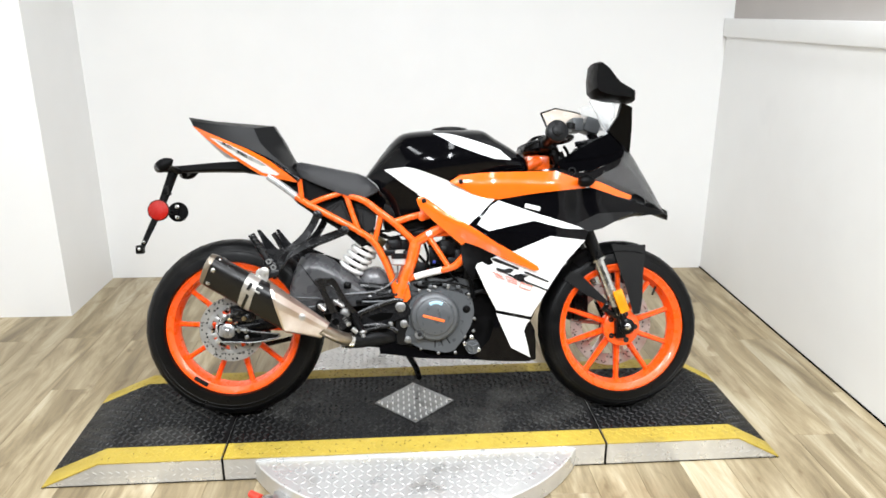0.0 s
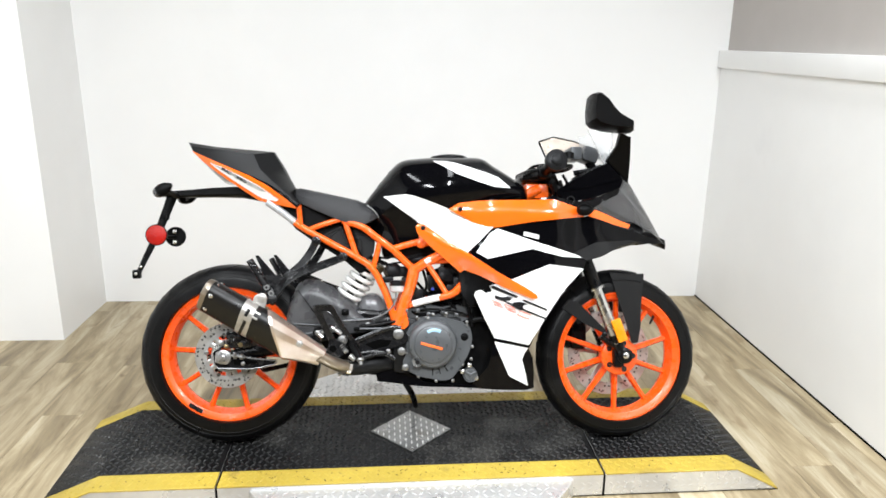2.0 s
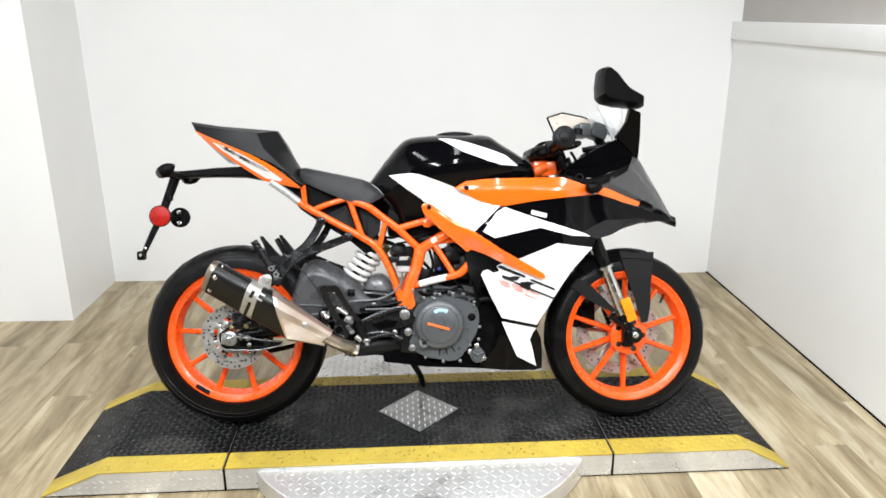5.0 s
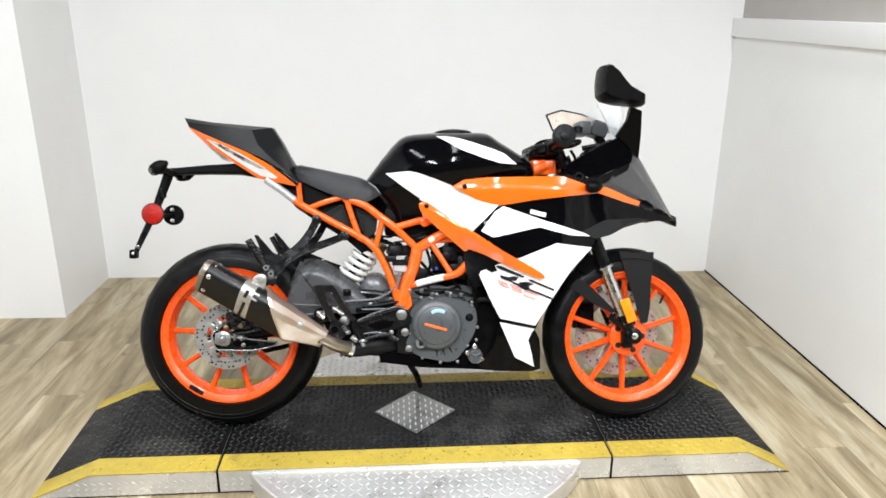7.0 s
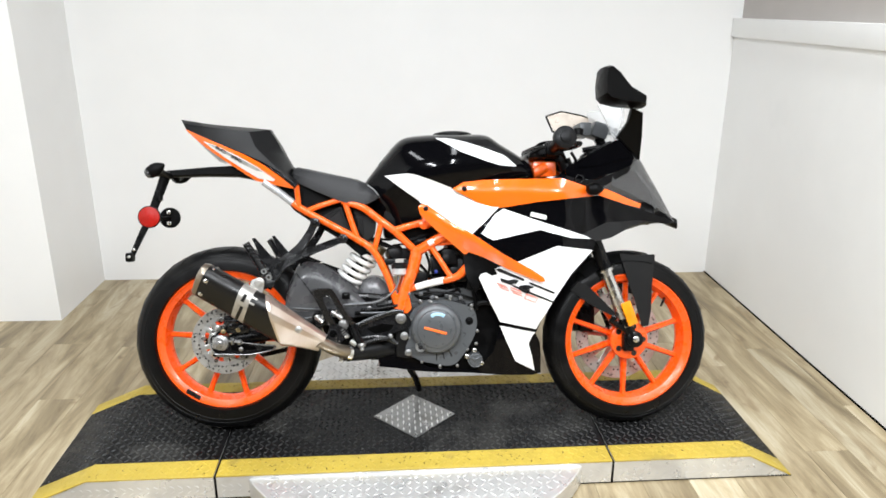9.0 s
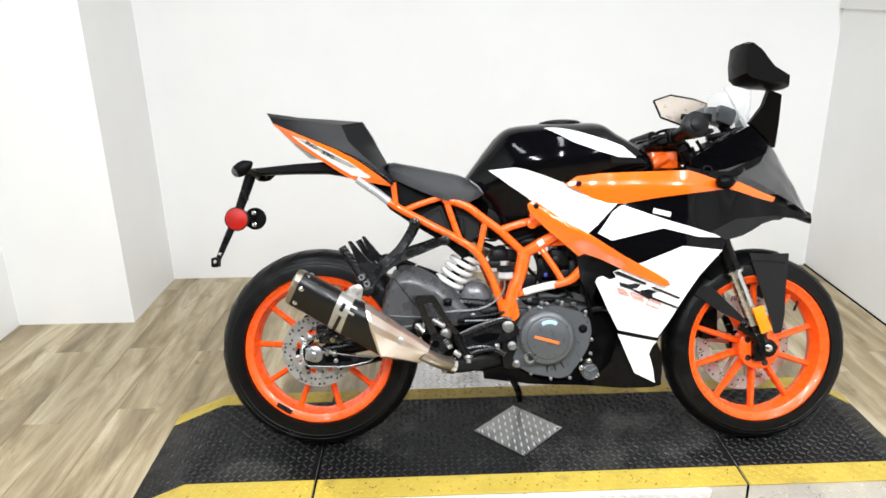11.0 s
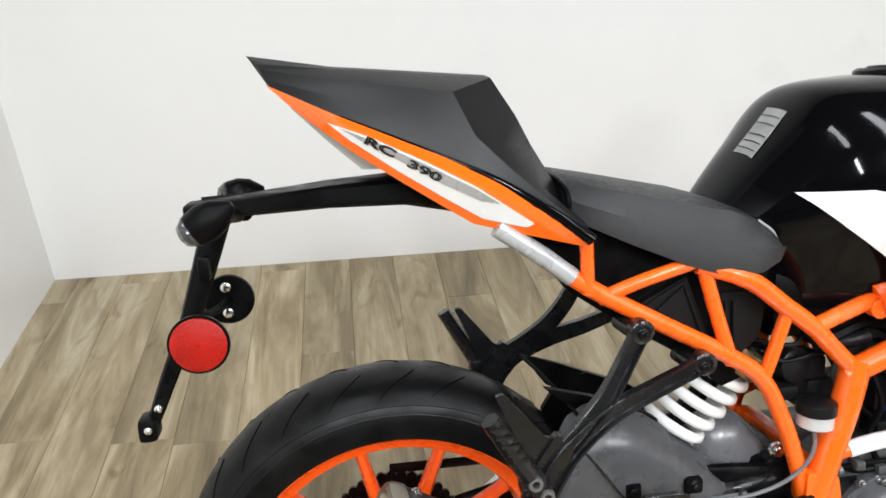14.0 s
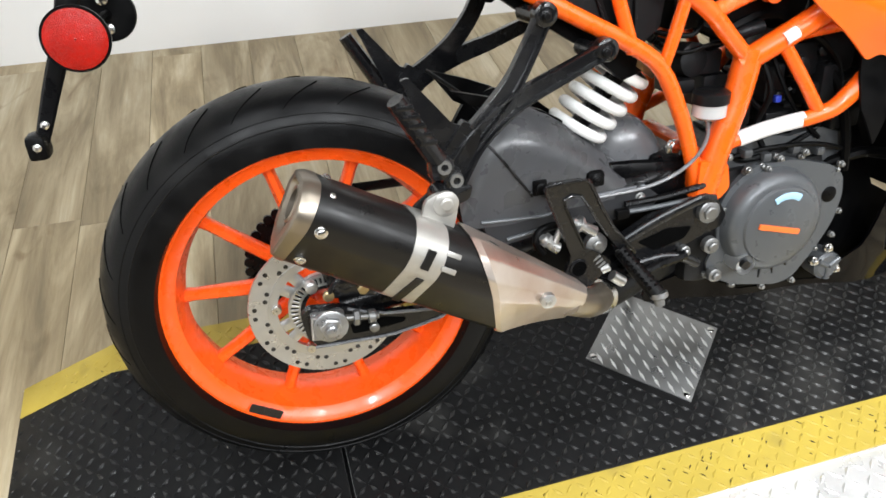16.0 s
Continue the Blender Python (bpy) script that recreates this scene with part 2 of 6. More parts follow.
wall("wall_hall_east", 5.2, FRONT - .12, 5.32, -1.9, -.1, CEIL, "plain taupe side wall of the hall", TAUPE)
wall("wall_return_west", -4.62, -1.9, LEFT - .12, -1.78, -.1, CEIL, "plain taupe return wall beside the bay", TAUPE)
wall("wall_return_east", RIGHT + .12, -1.9, 5.32, -1.78, -.1, CEIL, "plain taupe return wall beside the bay", TAUPE)
# solid dark strip: the shadow gap at the wall's foot drawn in colour
setting("trim_joint", block(RIGHT - .002, (BACK - 1.9) / 2, .004, .003, BACK + 1.9, .008, 0), RECESS_SHADE, "dark strip drawing the shadow gap along the foot of the wall")
setting("trim", block(RIGHT + .05, (BACK - 1.9) / 2 - .002, 1.33, .14, BACK + 1.896, .09, .004), WALL, "white painted ledge board along the wall")
setting("ceiling", block(.35, (FRONT + BACK) / 2, CEIL + .05, 10.2, BACK - FRONT + .4, .1, 0), CEILING, "dark painted ceiling over the bay")
floor = setting("floor", block(.35, (FRONT + BACK) / 2, -.06, 10.0, BACK - FRONT + .02, .108, 0), GAP, "light oak-look vinyl plank floor")

# ---- display turntable with its drive-over mat ----
TURN_AT = pose(.606, -.027, 0, 0, 0, 1.0)
RAD, HALF, SIDE_N, SIDE_F = .592, .607, -.300, .272          # disc radius, half middle mat, near and far sides
END_L, END_R, BEND_L, BEND_R = -1.166, 1.196, -.985, 1.050
MAT_TOP = DECK + .006


def lug(bm, x, y, z, turn, length, width, rise):
    """One raised lozenge of tread."""
    c, s = math.cos(turn), math.sin(turn)
    at = lambda u, w, h: bm.verts.new((x + u * c - w * s, y + u * s + w * c, z + h))
    a, b, d, e = at(-length, 0, 0), at(0, -width, 0), at(length, 0, 0), at(0, width, 0)
    t, q = at(-length * .5, 0, rise), at(length * .5, 0, rise)
    for f in ((a, b, t), (b, q, t), (b, d, q), (d, e, q), (e, t, q), (e, a, t)):
        bm.faces.new(f)


def tread(inside, x0, x1, y0, y1, pitch, length, width, rise, height, turn=-math.pi / 4):
    """Lugs in two directions, turn about, wherever inside(x, y) says so."""
    bm = bmesh.new()
    i = 0
    y = y0
    while y < y1:
        j = 0
        x = x0
        while x < x1:
            if inside(x, y):
                lug(bm, x, y, height(x, y), math.pi / 4 if (i + j) % 2 else turn, length, width, rise)
            x += pitch
            j += 1
        y += pitch
        i += 1
    return bm


turntable = thing("turntable", "round aluminium tread-plate display turntable on the plank floor", "turntable", TURN_AT)
part("disc", lathe([(.001, DECK - .012), (RAD - .003, DECK - .012), (RAD, DECK - .015), (RAD, .004), (RAD - .01, .001), (.001, .001)], 96), PLATE, turntable).data.transform(Matrix(((1, 0, 0, 0), (0, 0, 1, 0), (0, 1, 0, 0), (0, 0, 0, 1))))
tagged(part("disc_tread", tread(lambda x, y: x * x + y * y < (RAD - .02) ** 2 and (y < SIDE_N - .012 or y > SIDE_F + .012), -RAD, RAD, -RAD, RAD, .0245, .0125, .0042, .0016, lambda x, y: DECK - .012), PLATE, turntable, sharp=20), kind="stuff")
lever = join(tube([(-.447, -.420, .020), (-.457, -.450, .040), (-.457, -.465, .045)], .010), block(-.412, -.435, .025, .05, .045, .03, .004))
part("lock_lever", lever, ALLOY, turntable)
part("lever_grip", tube([(-.469, -.455, .043), (-.502, -.432, .046)], (.013, .011), 12), RED_GRIP, turntable, "red rubber grip")


def deck_z(x):
    """Height of the mat's upper face along the platform, ramps included."""
    if x < BEND_L:
        return max(.004, DECK * (x - END_L) / (BEND_L - END_L))
    if x > BEND_R:
        return max(.004, DECK * (END_R - x) / (END_R - BEND_R))
    return DECK


def slab(x0, x1, y0, y1, over, under):
    """A strip of the platform from x0 to x1, following the ramps."""
    xs = sorted({x0, x1} | {b for b in (BEND_L, BEND_R) if x0 < b < x1})
    bm = bmesh.new()
    rings = [[bm.verts.new((x, y, z)) for y, z in ((y0, under(x)), (y1, under(x)), (y1, over(x)), (y0, over(x)))] for x in xs]
    for a, b in zip(rings, rings[1:]):
        for j in range(4):
            bm.faces.new((a[j], a[(j + 1) % 4], b[(j + 1) % 4], b[j]))
    bm.faces.new(rings[0][::-1])
    bm.faces.new(rings[-1])
    bmesh.ops.recalc_face_normals(bm, faces=bm.faces)
    bmesh.ops.bevel(bm, geom=[e for e in bm.edges if e.is_boundary is False], offset=.0012, segments=1, affect="EDGES")
    return bm


EDGE = .082
for nm, x0, x1, lab in (("ramp_mat", END_L, -HALF - .006, "black rubber ramp mat with yellow edges on aluminium, beside the turntable"),
                        ("deck_mat", -HALF, HALF, "black rubber tread mat with yellow edges across the turntable"),
                        ("ramp_mat", HALF + .006, END_R, "black rubber ramp mat with yellow edges on aluminium, beside the turntable")):
    mat_thing = thing(nm, lab, "ramp" if nm == "ramp_mat" else "mat", TURN_AT, "platform mats")
    low = lambda x: .005
    part("base", slab(x0, x1, SIDE_N, SIDE_F, lambda x: deck_z(x) - .002, low), PLATE, mat_thing, "aluminium tread plate base")
    # black strip puts the shadow line under the base into colour
    part("foot_shadow_strip", slab(x0 + .002, x1 - .002, SIDE_N + .0015, SIDE_F - .0015, lambda x: .0052, lambda x: .0004), BLACK, mat_thing)
    part("rubber", slab(x0 + .001, x1 - .001, SIDE_N + EDGE, SIDE_F - EDGE + .015, lambda x: deck_z(x) + .0045, lambda x: deck_z(x) - .0015), MAT_RUBBER, mat_thing)
    part("near_edge", slab(x0 + .001, x1 - .001, SIDE_N - .002, SIDE_N + EDGE, lambda x: deck_z(x) + .0045, lambda x: deck_z(x) - .0015), YELLOW, mat_thing, "yellow rubber edge strip")
    part("far_edge", slab(x0 + .001, x1 - .001, SIDE_F - EDGE + .015, SIDE_F + .002, lambda x: deck_z(x) + .0045, lambda x: deck_z(x) - .0015), YELLOW, mat_thing, "yellow rubber edge strip")
    hole = (lambda x, y: abs(x) + abs(y - .001) > .15) if nm == "deck_mat" else (lambda x, y: True)
    tagged(part("tread", tread(lambda x, y: hole(x, y), x0 + .012, x1 - .012, SIDE_N + EDGE + .01, SIDE_F - EDGE + .008, .0200, .0118, .0043, .0034, lambda x, y: deck_z(x) + .0045), MAT_LUG, mat_thing, sharp=20), kind="stuff")
    for y0_, y1_ in ((SIDE_N + .006, SIDE_N + EDGE - .006), (SIDE_F - EDGE + .02, SIDE_F - .006)):
        tagged(part("edge_tread", tread(lambda x, y: True, x0 + .012, x1 - .012, y0_, y1_, .0200, .0105, .0034, .0016, lambda x, y: deck_z(x) + .0045), YELLOW, mat_thing, sharp=20), kind="stuff")
        specks = bmesh.new()
        for _ in range(int((70 if nm == "deck_mat" else 25) * (x1 - x0))):
            sx_, sy_ = random.uniform(x0 + .02, x1 - .02), random.uniform(y0_, y1_)
            lug(specks, sx_, sy_, deck_z(sx_) + .0047, random.choice((math.pi / 4, -math.pi / 4)), random.uniform(.003, .006), random.uniform(.0008, .0018), .0014)
        tagged(part("worn_speck", specks, MAT_RUBBER, mat_thing, sharp=20), kind="stuff")
    bm = bmesh.new()
    x = x0 + .02
    while x < x1 - .015:
        for r in range(3):
            z = .012 + r * .018
            if z < deck_z(x) - .008 and (nm == "ramp_mat" or abs(x) > .53):
                c = 1 if r % 2 else -1
                q = [bm.verts.new(p) for p in ((x - .008, SIDE_N, z - .005 * c), (x, SIDE_N, z - .003), (x + .008, SIDE_N, z + .005 * c), (x, SIDE_N, z + .003), (x, SIDE_N - .0016, z))]
                for a in range(4):
                    bm.faces.new((q[a], q[(a + 1) % 4], q[4]))
        x += .024
    tagged(part("side_tread", bm, PLATE, mat_thing, sharp=20), kind="stuff")

# added black fillers give the open gaps between the mats their darkness
for gx in (-HALF - .003, HALF + .003):
    part("gap_dark_filler", block(gx, (SIDE_N + SIDE_F) / 2, DECK / 2 + .0005, .0060, SIDE_F - SIDE_N + .002, DECK - .003, 0), BLACK, turntable)

diamond = thing("diamond_plate", "square aluminium tread plate set diamond-wise in the rubber mat", "floor plate", TURN_AT @ pose(0, .001, MAT_TOP - .001, 0, 0, 45))
part("plate", block(0, 0, .0012, .198, .198, .003, .0006), PLATE_DARK, diamond)
# lugs in the brighter aluminium colour, so they stand out on the darker plate
tagged(part("plate_tread", tread(lambda x, y: True, -.086, .089, -.086, .089, .0270, .0150, .0034, .0018, lambda x, y: .0027, math.pi / 4), PLATE, diamond, sharp=20), kind="stuff")
for sx in (-1, 1):
    for sy in (-1, 1):
        part("screw", knob((.088 * sx, .088 * sy, .0025), (.088 * sx, .088 * sy, .0046), .0045), STEEL, diamond)

# half-width of the side fairing over the side view (x ahead of the rear axle, z above it)
FAIRING = [(.62, .34, .148), (.646, .406, .150), (.768, .465, .158), (.73, .47, .150), (.81, .324, .190), (.87, .30, .205), (.765, .257, .160), (.814, .191, .176), (.883, .027, .145),
           (1.01, -.138, .095), (.95, .15, .190), (1.05, .28, .200), (1.05, .40, .188), (.90, .44, .175), (1.20, .40, .162), (1.25, .31, .160), (1.18, .23, .175), (1.35, .39, .120),
           (1.43, .34, .085), (1.52, .32, .020), (1.05, .10, .170), (1.00, -.05, .130), (.75, -.12, .105), (.55, -.12, .095)]


def fairing_y(x, z):
    top = low = 0.0
    for cx, cz, w in FAIRING:
        k = 1.0 / ((x - cx) ** 2 + (z - cz) ** 2 + .0012) ** 1.5
        top += k * w
        low += k
    return -top / low


# the tank's stations: x, ridge height, lower edge, half-width
TANK = [(.440, .480, .425, .058), (.458, .506, .420, .076), (.487, .544, .390, .098), (.520, .583, .370, .118), (.557, .627, .355, .140), (.586, .644, .355, .155), (.645, .651, .360, .174),
        (.713, .653, .370, .186), (.780, .652, .380, .186), (.850, .648, .400, .182), (.890, .622, .420, .172), (.939, .591, .440, .158), (.978, .565, .450, .135), (1.010, .545, .460, .100)]


def tank_at(x):
    """Ridge, lower edge and half-width at x, eased from station to station."""
    i = max(0, min(len(TANK) - 2, sum(1 for s in TANK if s[0] <= x) - 1))
    a, b = TANK[i], TANK[i + 1]
    k = min(1.0, max(0.0, (x - a[0]) / (b[0] - a[0])))
    out = []
    for c in (1, 2, 3):
        slope = [0.0, 0.0]
        for e, j in enumerate((i, i + 1)):
            p, q = TANK[max(0, j - 1)], TANK[min(len(TANK) - 1, j + 1)]
            slope[e] = (q[c] - p[c]) / (q[0] - p[0]) * (b[0] - a[0])
        out.append((2 * k ** 3 - 3 * k * k + 1) * a[c] + (k ** 3 - 2 * k * k + k) * slope[0] + (3 * k * k - 2 * k ** 3) * b[c] + (k ** 3 - k * k) * slope[1])
    return out


def tank_y(x, z):
    ridge, low, w = tank_at(x)
    u = min(1.0, max(0.0, (z - low) / (ridge - low)))
    k = min(1.0, u / .62)
    p = 4.0 + 3.0 * min(1.0, max(0.0, (x - .55) / .25))
    return -w * (.62 + .38 * k * k * (3 - 2 * k)) * (1 - u ** p) ** .42


# the tail panels' half-width by the distance ahead of the rear axle, tucked in below the seam
TAIL = [(-.130, .026), (-.110, .046), (-.045, .088), (.060, .109), (.168, .127), (.260, .140)]


def tail_y(x, z):
    for (a, p), (b, q) in zip(TAIL, TAIL[1:]):
        if x <= b or b == TAIL[-1][0]:
            k = max(0.0, min(1.0, (x - a) / (b - a)))
            break
    return -(p + (q - p) * k - .60 * max(0, .669 - .521 * (x + .114) - z))


# ---- sport motorcycle, leaning on its side stand; x ahead, y to its left, z up from the rear axle ----
bike = thing("motorcycle", "orange, white and black sport motorcycle leaning on its side stand", "motorcycle", pose(0, .002, .386, 0, 0, 1.0) @ pose(0, 0, 0, -16.5, 0, 0))
REAR, AHEAD = (.002, .008, -.005), (1.318, -.031, -.036)
STEER = Matrix.Translation(AHEAD) @ pose(0, 0, 0, 0, 0, 4.0) @ Matrix.Translation((-AHEAD[0], -AHEAD[1], -AHEAD[2]))


def bolts(parent, points, r=.007, depth=.006, material=None, name="bolt"):
    for x, y, z in points:
        part(name, join(knob((x, y + .004, z), (x, y - depth * .3, z), r * .95, 14, .0006), knob((x, y - depth * .2, z), (x, y - depth, z), r * .68, 6, .001)), material or STEEL, parent)


def spoke(centre, angle, r0, r1, w0, w1, d0, d1, y0, y1):
    """One cast spoke, a tapered bar from the hub to the rim."""
    c, s = math.cos(angle), math.sin(angle)
    rings = []
    for t in (0, .12, .5, .88, 1):
        r = r0 + (r1 - r0) * t
        w = (w0 + (w1 - w0) * t) * (1.35 if t in (0, 1) else 1)
        d, y = d0 + (d1 - d0) * t, y0 + (y1 - y0) * t
        ring = []
        for u, v in ((-1, -.5), (-.45, -1), (.45, -1), (1, -.5), (1, .5), (.45, 1), (-.45, 1), (-1, .5)):
            ring.append((centre[0] + r * c - u * w * s, centre[1] + y + v * d, centre[2] + r * s + u * w * c))
        rings.append(ring)
    return loft(rings)


def tyre_profile(R, half, bead, n=22):
    """Outer round from bead to bead and back inside."""
    out = []
    for i in range(n + 1):
        a = math.pi * (i / n) - math.pi / 2
        y = half * math.sin(a)
        out.append((bead + (R - bead) * max(0.0, math.cos(a)) ** .62, y))
    return out + [(bead - .004, half * .8), (bead + .012, half * .6), (bead + .012, -half * .6), (bead - .004, -half * .8)]


def wheel(name, centre, R, half, rim_half, phase, label, m=None, rr=.2270):
    prof = [(rr, -rim_half), (rr + .0015, -rim_half + .004), (rr - .004, -rim_half + .010), (rr - .016, -rim_half + .016), (rr - .022, -rim_half * .35), (rr - .030, 0),
            (rr - .022, rim_half * .35), (rr - .016, rim_half - .016), (rr - .004, rim_half - .010), (rr + .0015, rim_half - .004), (rr, rim_half), (rr - .008, rim_half + .001),
            (rr - .014, rim_half - .006), (rr - .026, rim_half - .012), (rr - .033, rim_half * .3), (rr - .038, 0), (rr - .033, -rim_half * .3), (rr - .026, -rim_half + .012), (rr - .014, -rim_half + .006), (rr - .008, -rim_half - .001)]
    m = m or Matrix()
    rim = part(name, moved(lathe(prof, 96, centre), m), ORANGE_RIM, bike, label)
    for i in range(10):
        a = radians(phase + 36 * i)
        part("spoke", moved(spoke(centre, a, .040, rr - .030, .0105, .0075, .017, .011, 0, 0), m), ORANGE_RIM, rim)
    part("hub", moved(lathe([(.018, -.045), (.034, -.045), (.040, -.035), (.052, -.022), (.055, 0), (.052, .022), (.040, .035), (.034, .045), (.018, .045)], 40, centre), m), ORANGE_RIM, rim)
    part("tyre", moved(lathe(tyre_profile(R, half, rr - .001), 128, centre), m), RUBBER, rim, "black road tyre with shallow grooves")
    for side in (-1, 1):
        for t_ in (.90, .965):
            y_ = side * half * t_
            r_ = rr + (R - rr) * math.cos(math.asin(t_)) ** .62
            part("sidewall_ring", moved(lathe([(r_ - .0015, y_), (r_, y_ + side * .0009), (r_ + .0015, y_)], 96, centre), m), RUBBER, rim)
    # grooves as thin bars along the shoulder, their shade put into a near-black colour
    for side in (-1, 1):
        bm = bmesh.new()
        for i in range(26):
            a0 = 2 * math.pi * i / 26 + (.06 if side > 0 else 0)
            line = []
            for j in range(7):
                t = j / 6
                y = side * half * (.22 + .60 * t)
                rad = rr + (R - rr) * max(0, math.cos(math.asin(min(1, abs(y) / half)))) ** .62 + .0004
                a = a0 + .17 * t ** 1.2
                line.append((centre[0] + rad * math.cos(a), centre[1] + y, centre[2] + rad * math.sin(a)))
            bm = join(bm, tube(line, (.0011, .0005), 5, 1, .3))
        tagged(part("tyre_groove", moved(bm, m), RECESS_SHADE, rim), kind="stuff")
    return rim


# wheels
rear = wheel("rear_wheel", REAR, .2995, .073, .058, -4, "orange ten-spoke cast rear wheel")
front = wheel("front_wheel", AHEAD, .2820, .055, .047, 16, "orange ten-spoke cast front wheel", STEER, .2240)


def drilled(name, centre, r0, r1, y, thick, holes, parent, m=None, rows=2, material=None):
    """A brake disc with dark plugs for its drilled holes, their shade put into the colour."""
    n = holes * 6
    bm = lathe([(r0, y - thick / 2), (r1 - .001, y - thick / 2), (r1, y), (r1 - .001, y + thick / 2), (r0, y + thick / 2)], n, centre)
    ob = part(name, moved(bm, m or Matrix()), material or DISC, parent)
    pits = bmesh.new()
    for i in range(holes):
        a = 2 * math.pi * i / holes
        for k in range(rows):
            r = r0 + (r1 - r0) * (.30 + .42 * ((i + k) % rows if rows > 1 else .5))
            ang = a + k * math.pi / holes
            p = (centre[0] + r * math.cos(ang), centre[1], centre[2] + r * math.sin(ang))
            pits = join(pits, lathe([(.0001, y - thick / 2 - .0004), (.0034, y - thick / 2 - .0004), (.0034, y + thick / 2 + .0004), (.0001, y + thick / 2 + .0004)], 8, p))
    tagged(part("disc_hole", moved(pits, m or Matrix()), BLACK_PRINT_SHADE, ob), kind="stuff")
    return ob


rdisc = drilled("rear_brake_disc", REAR, .075, .1075, -.082, .005, 22, bike)
part("disc_carrier", lathe([(.068, -.0865), (.080, -.0865), (.080, -.079), (.068, -.079)], 60, REAR), ALLOY, rdisc)
part("carrier_hub", lathe([(.034, -.0865), (.053, -.0865), (.053, -.079), (.034, -.079)], 40, REAR), ALLOY, rdisc)
for i in range(10):
    part("carrier_arm", spoke(REAR, radians(36 * i + 10 + (8 if i % 2 else -8)), .048, .074, .0085, .0085, .003, .003, -.083, -.083), ALLOY, rdisc)
for i in range(5):
    a = radians(72 * i + 28)
    part("carrier_button", lathe([(.001, -.091), (.0060, -.091), (.0072, -.089), (.0072, -.080), (.001, -.080)], 18, (REAR[0] + .069 * math.cos(a), REAR[1], REAR[2] + .069 * math.sin(a))), STEEL, rdisc)
ring = join(lathe([(.037, -.093), (.040, -.093), (.040, -.091), (.037, -.091)], 60, REAR), lathe([(.050, -.093), (.0535, -.093), (.0535, -.091), (.050, -.091)], 60, REAR),
            *[spoke(REAR, 2 * math.pi * i / 44, .039, .051, .0015, .0019, .001, .001, -.092, -.092) for i in range(44)])
part("sensor_ring", ring, ALLOY, rdisc, "slotted bright sensor ring")
part("ring_backing", lathe([(.030, -.0885), (.050, -.0885), (.050, -.087), (.030, -.087)], 40, REAR), BLACK_PRINT_SHADE, rdisc)
fdisc = drilled("front_brake_disc", AHEAD, .108, .150, .058, .005, 24, bike, STEER)
for i in range(12):
    part("carrier_arm", moved(spoke(AHEAD, radians(30 * i + (6 if i % 2 else -6)), .045, .112, .008, .006, .003, .003, .056, .056), STEER), ALLOY, fdisc)
part("rim_label", moved(prism(rounded([(-.025, -.007), (.025, -.007), (.025, .007), (-.025, .007)], .002), -.001, .001, 0), Matrix.Translation((REAR[0] - .112, REAR[1] - .0585, REAR[2] - .176)) @ pose(0, 0, 0, 0, 32, 0)), BLACK_PRINT_SHADE, rear, "black rim sticker")
part("hub_flange", moved(lathe([(.016, -.040), (.016, -.050), (.058, -.050), (.064, -.046), (.065, -.034), (.052, -.016), (.030, -.016)], 60, AHEAD), STEER), ORANGE_RIM, front)
for i in range(5):
    a = radians(72 * i)
    # black disc puts the hub recess's shade into the colour
    part("hub_recess", moved(lathe([(.001, -.0508), (.0095, -.0508), (.0105, -.046), (.001, -.046)], 18, (AHEAD[0] + .047 * math.cos(a), AHEAD[1], AHEAD[2] + .047 * math.sin(a))), STEER), BLACK_PRINT_SHADE, front)
part("valve", moved(tube([(1.458, -.045, .098), (1.440, -.055, .070)], .0040), STEER), SATIN, front)
sprocket = join(lathe([(.030, .070), (.098, .070), (.098, .076), (.030, .076)], 60, REAR), *[knob((REAR[0] + .099 * math.cos(a), .070, REAR[2] + .099 * math.sin(a)), (REAR[0] + .099 * math.cos(a), .076, REAR[2] + .099 * math.sin(a)), .0055, 8) for a in (2 * math.pi * i / 40 for i in range(40))])
part("sprocket", sprocket, SATIN, bike)
part("chain", join(tube([(.0, .073, .105), (.25, .073, .100), (.52, .073, .105)], .008, 8, 3, .6), tube([(.0, .073, -.097), (.25, .073, -.045), (.52, .073, .045)], .008, 8, 3, .6)), SATIN, bike)

# swing arm, axle, caliper
arm = join(tube([(.02, -.098, -.002), (.12, -.100, .012), (.26, -.098, .045), (.42, -.090, .085), (.56, -.080, .100)], (.018, .030), 12, 5, .55),
           tube([(.14, -.098, .020), (.28, -.094, .090), (.40, -.085, .125), (.54, -.080, .110)], (.012, .018), 10, 5, .6))
swing = part("swing_arm", join(flipped(arm), arm, block(.53, 0, .105, .06, .17, .06, .01)), SATIN, bike)
part("arm_plate", skin(rounded([(-.037, .010), (-.026, .020), (.015, .015), (.075, -.008), (.163, -.018), (.156, -.033), (.087, -.045), (.039, -.044), (-.019, -.041), (-.032, -.025)], .005), lambda x, z: -.120, .012), CAST, swing, "black forged arm end")
# lighter grey bars paint the highlights along the arm's edges
part("arm_edge_highlight", tube([(-.024, -.121, -.040), (.039, -.121, -.043), (.087, -.121, -.044), (.156, -.121, -.032), (.166, -.121, -.022)], .0024, 8, 2), GREY, swing)
part("arm_edge_highlight", tube([(.026, -.121, .010), (.075, -.121, -.008), (.166, -.121, -.019)], .0024, 8, 2), GREY, swing)
# near-black sheet gives the slot its shade by colour
part("arm_slot", skin(rounded([(.027, -.015), (.074, -.014), (.105, -.022), (.101, -.028), (.056, -.031), (.029, -.031)], .004), lambda x, z: -.1212, .0012), RECESS_SHADE, swing)
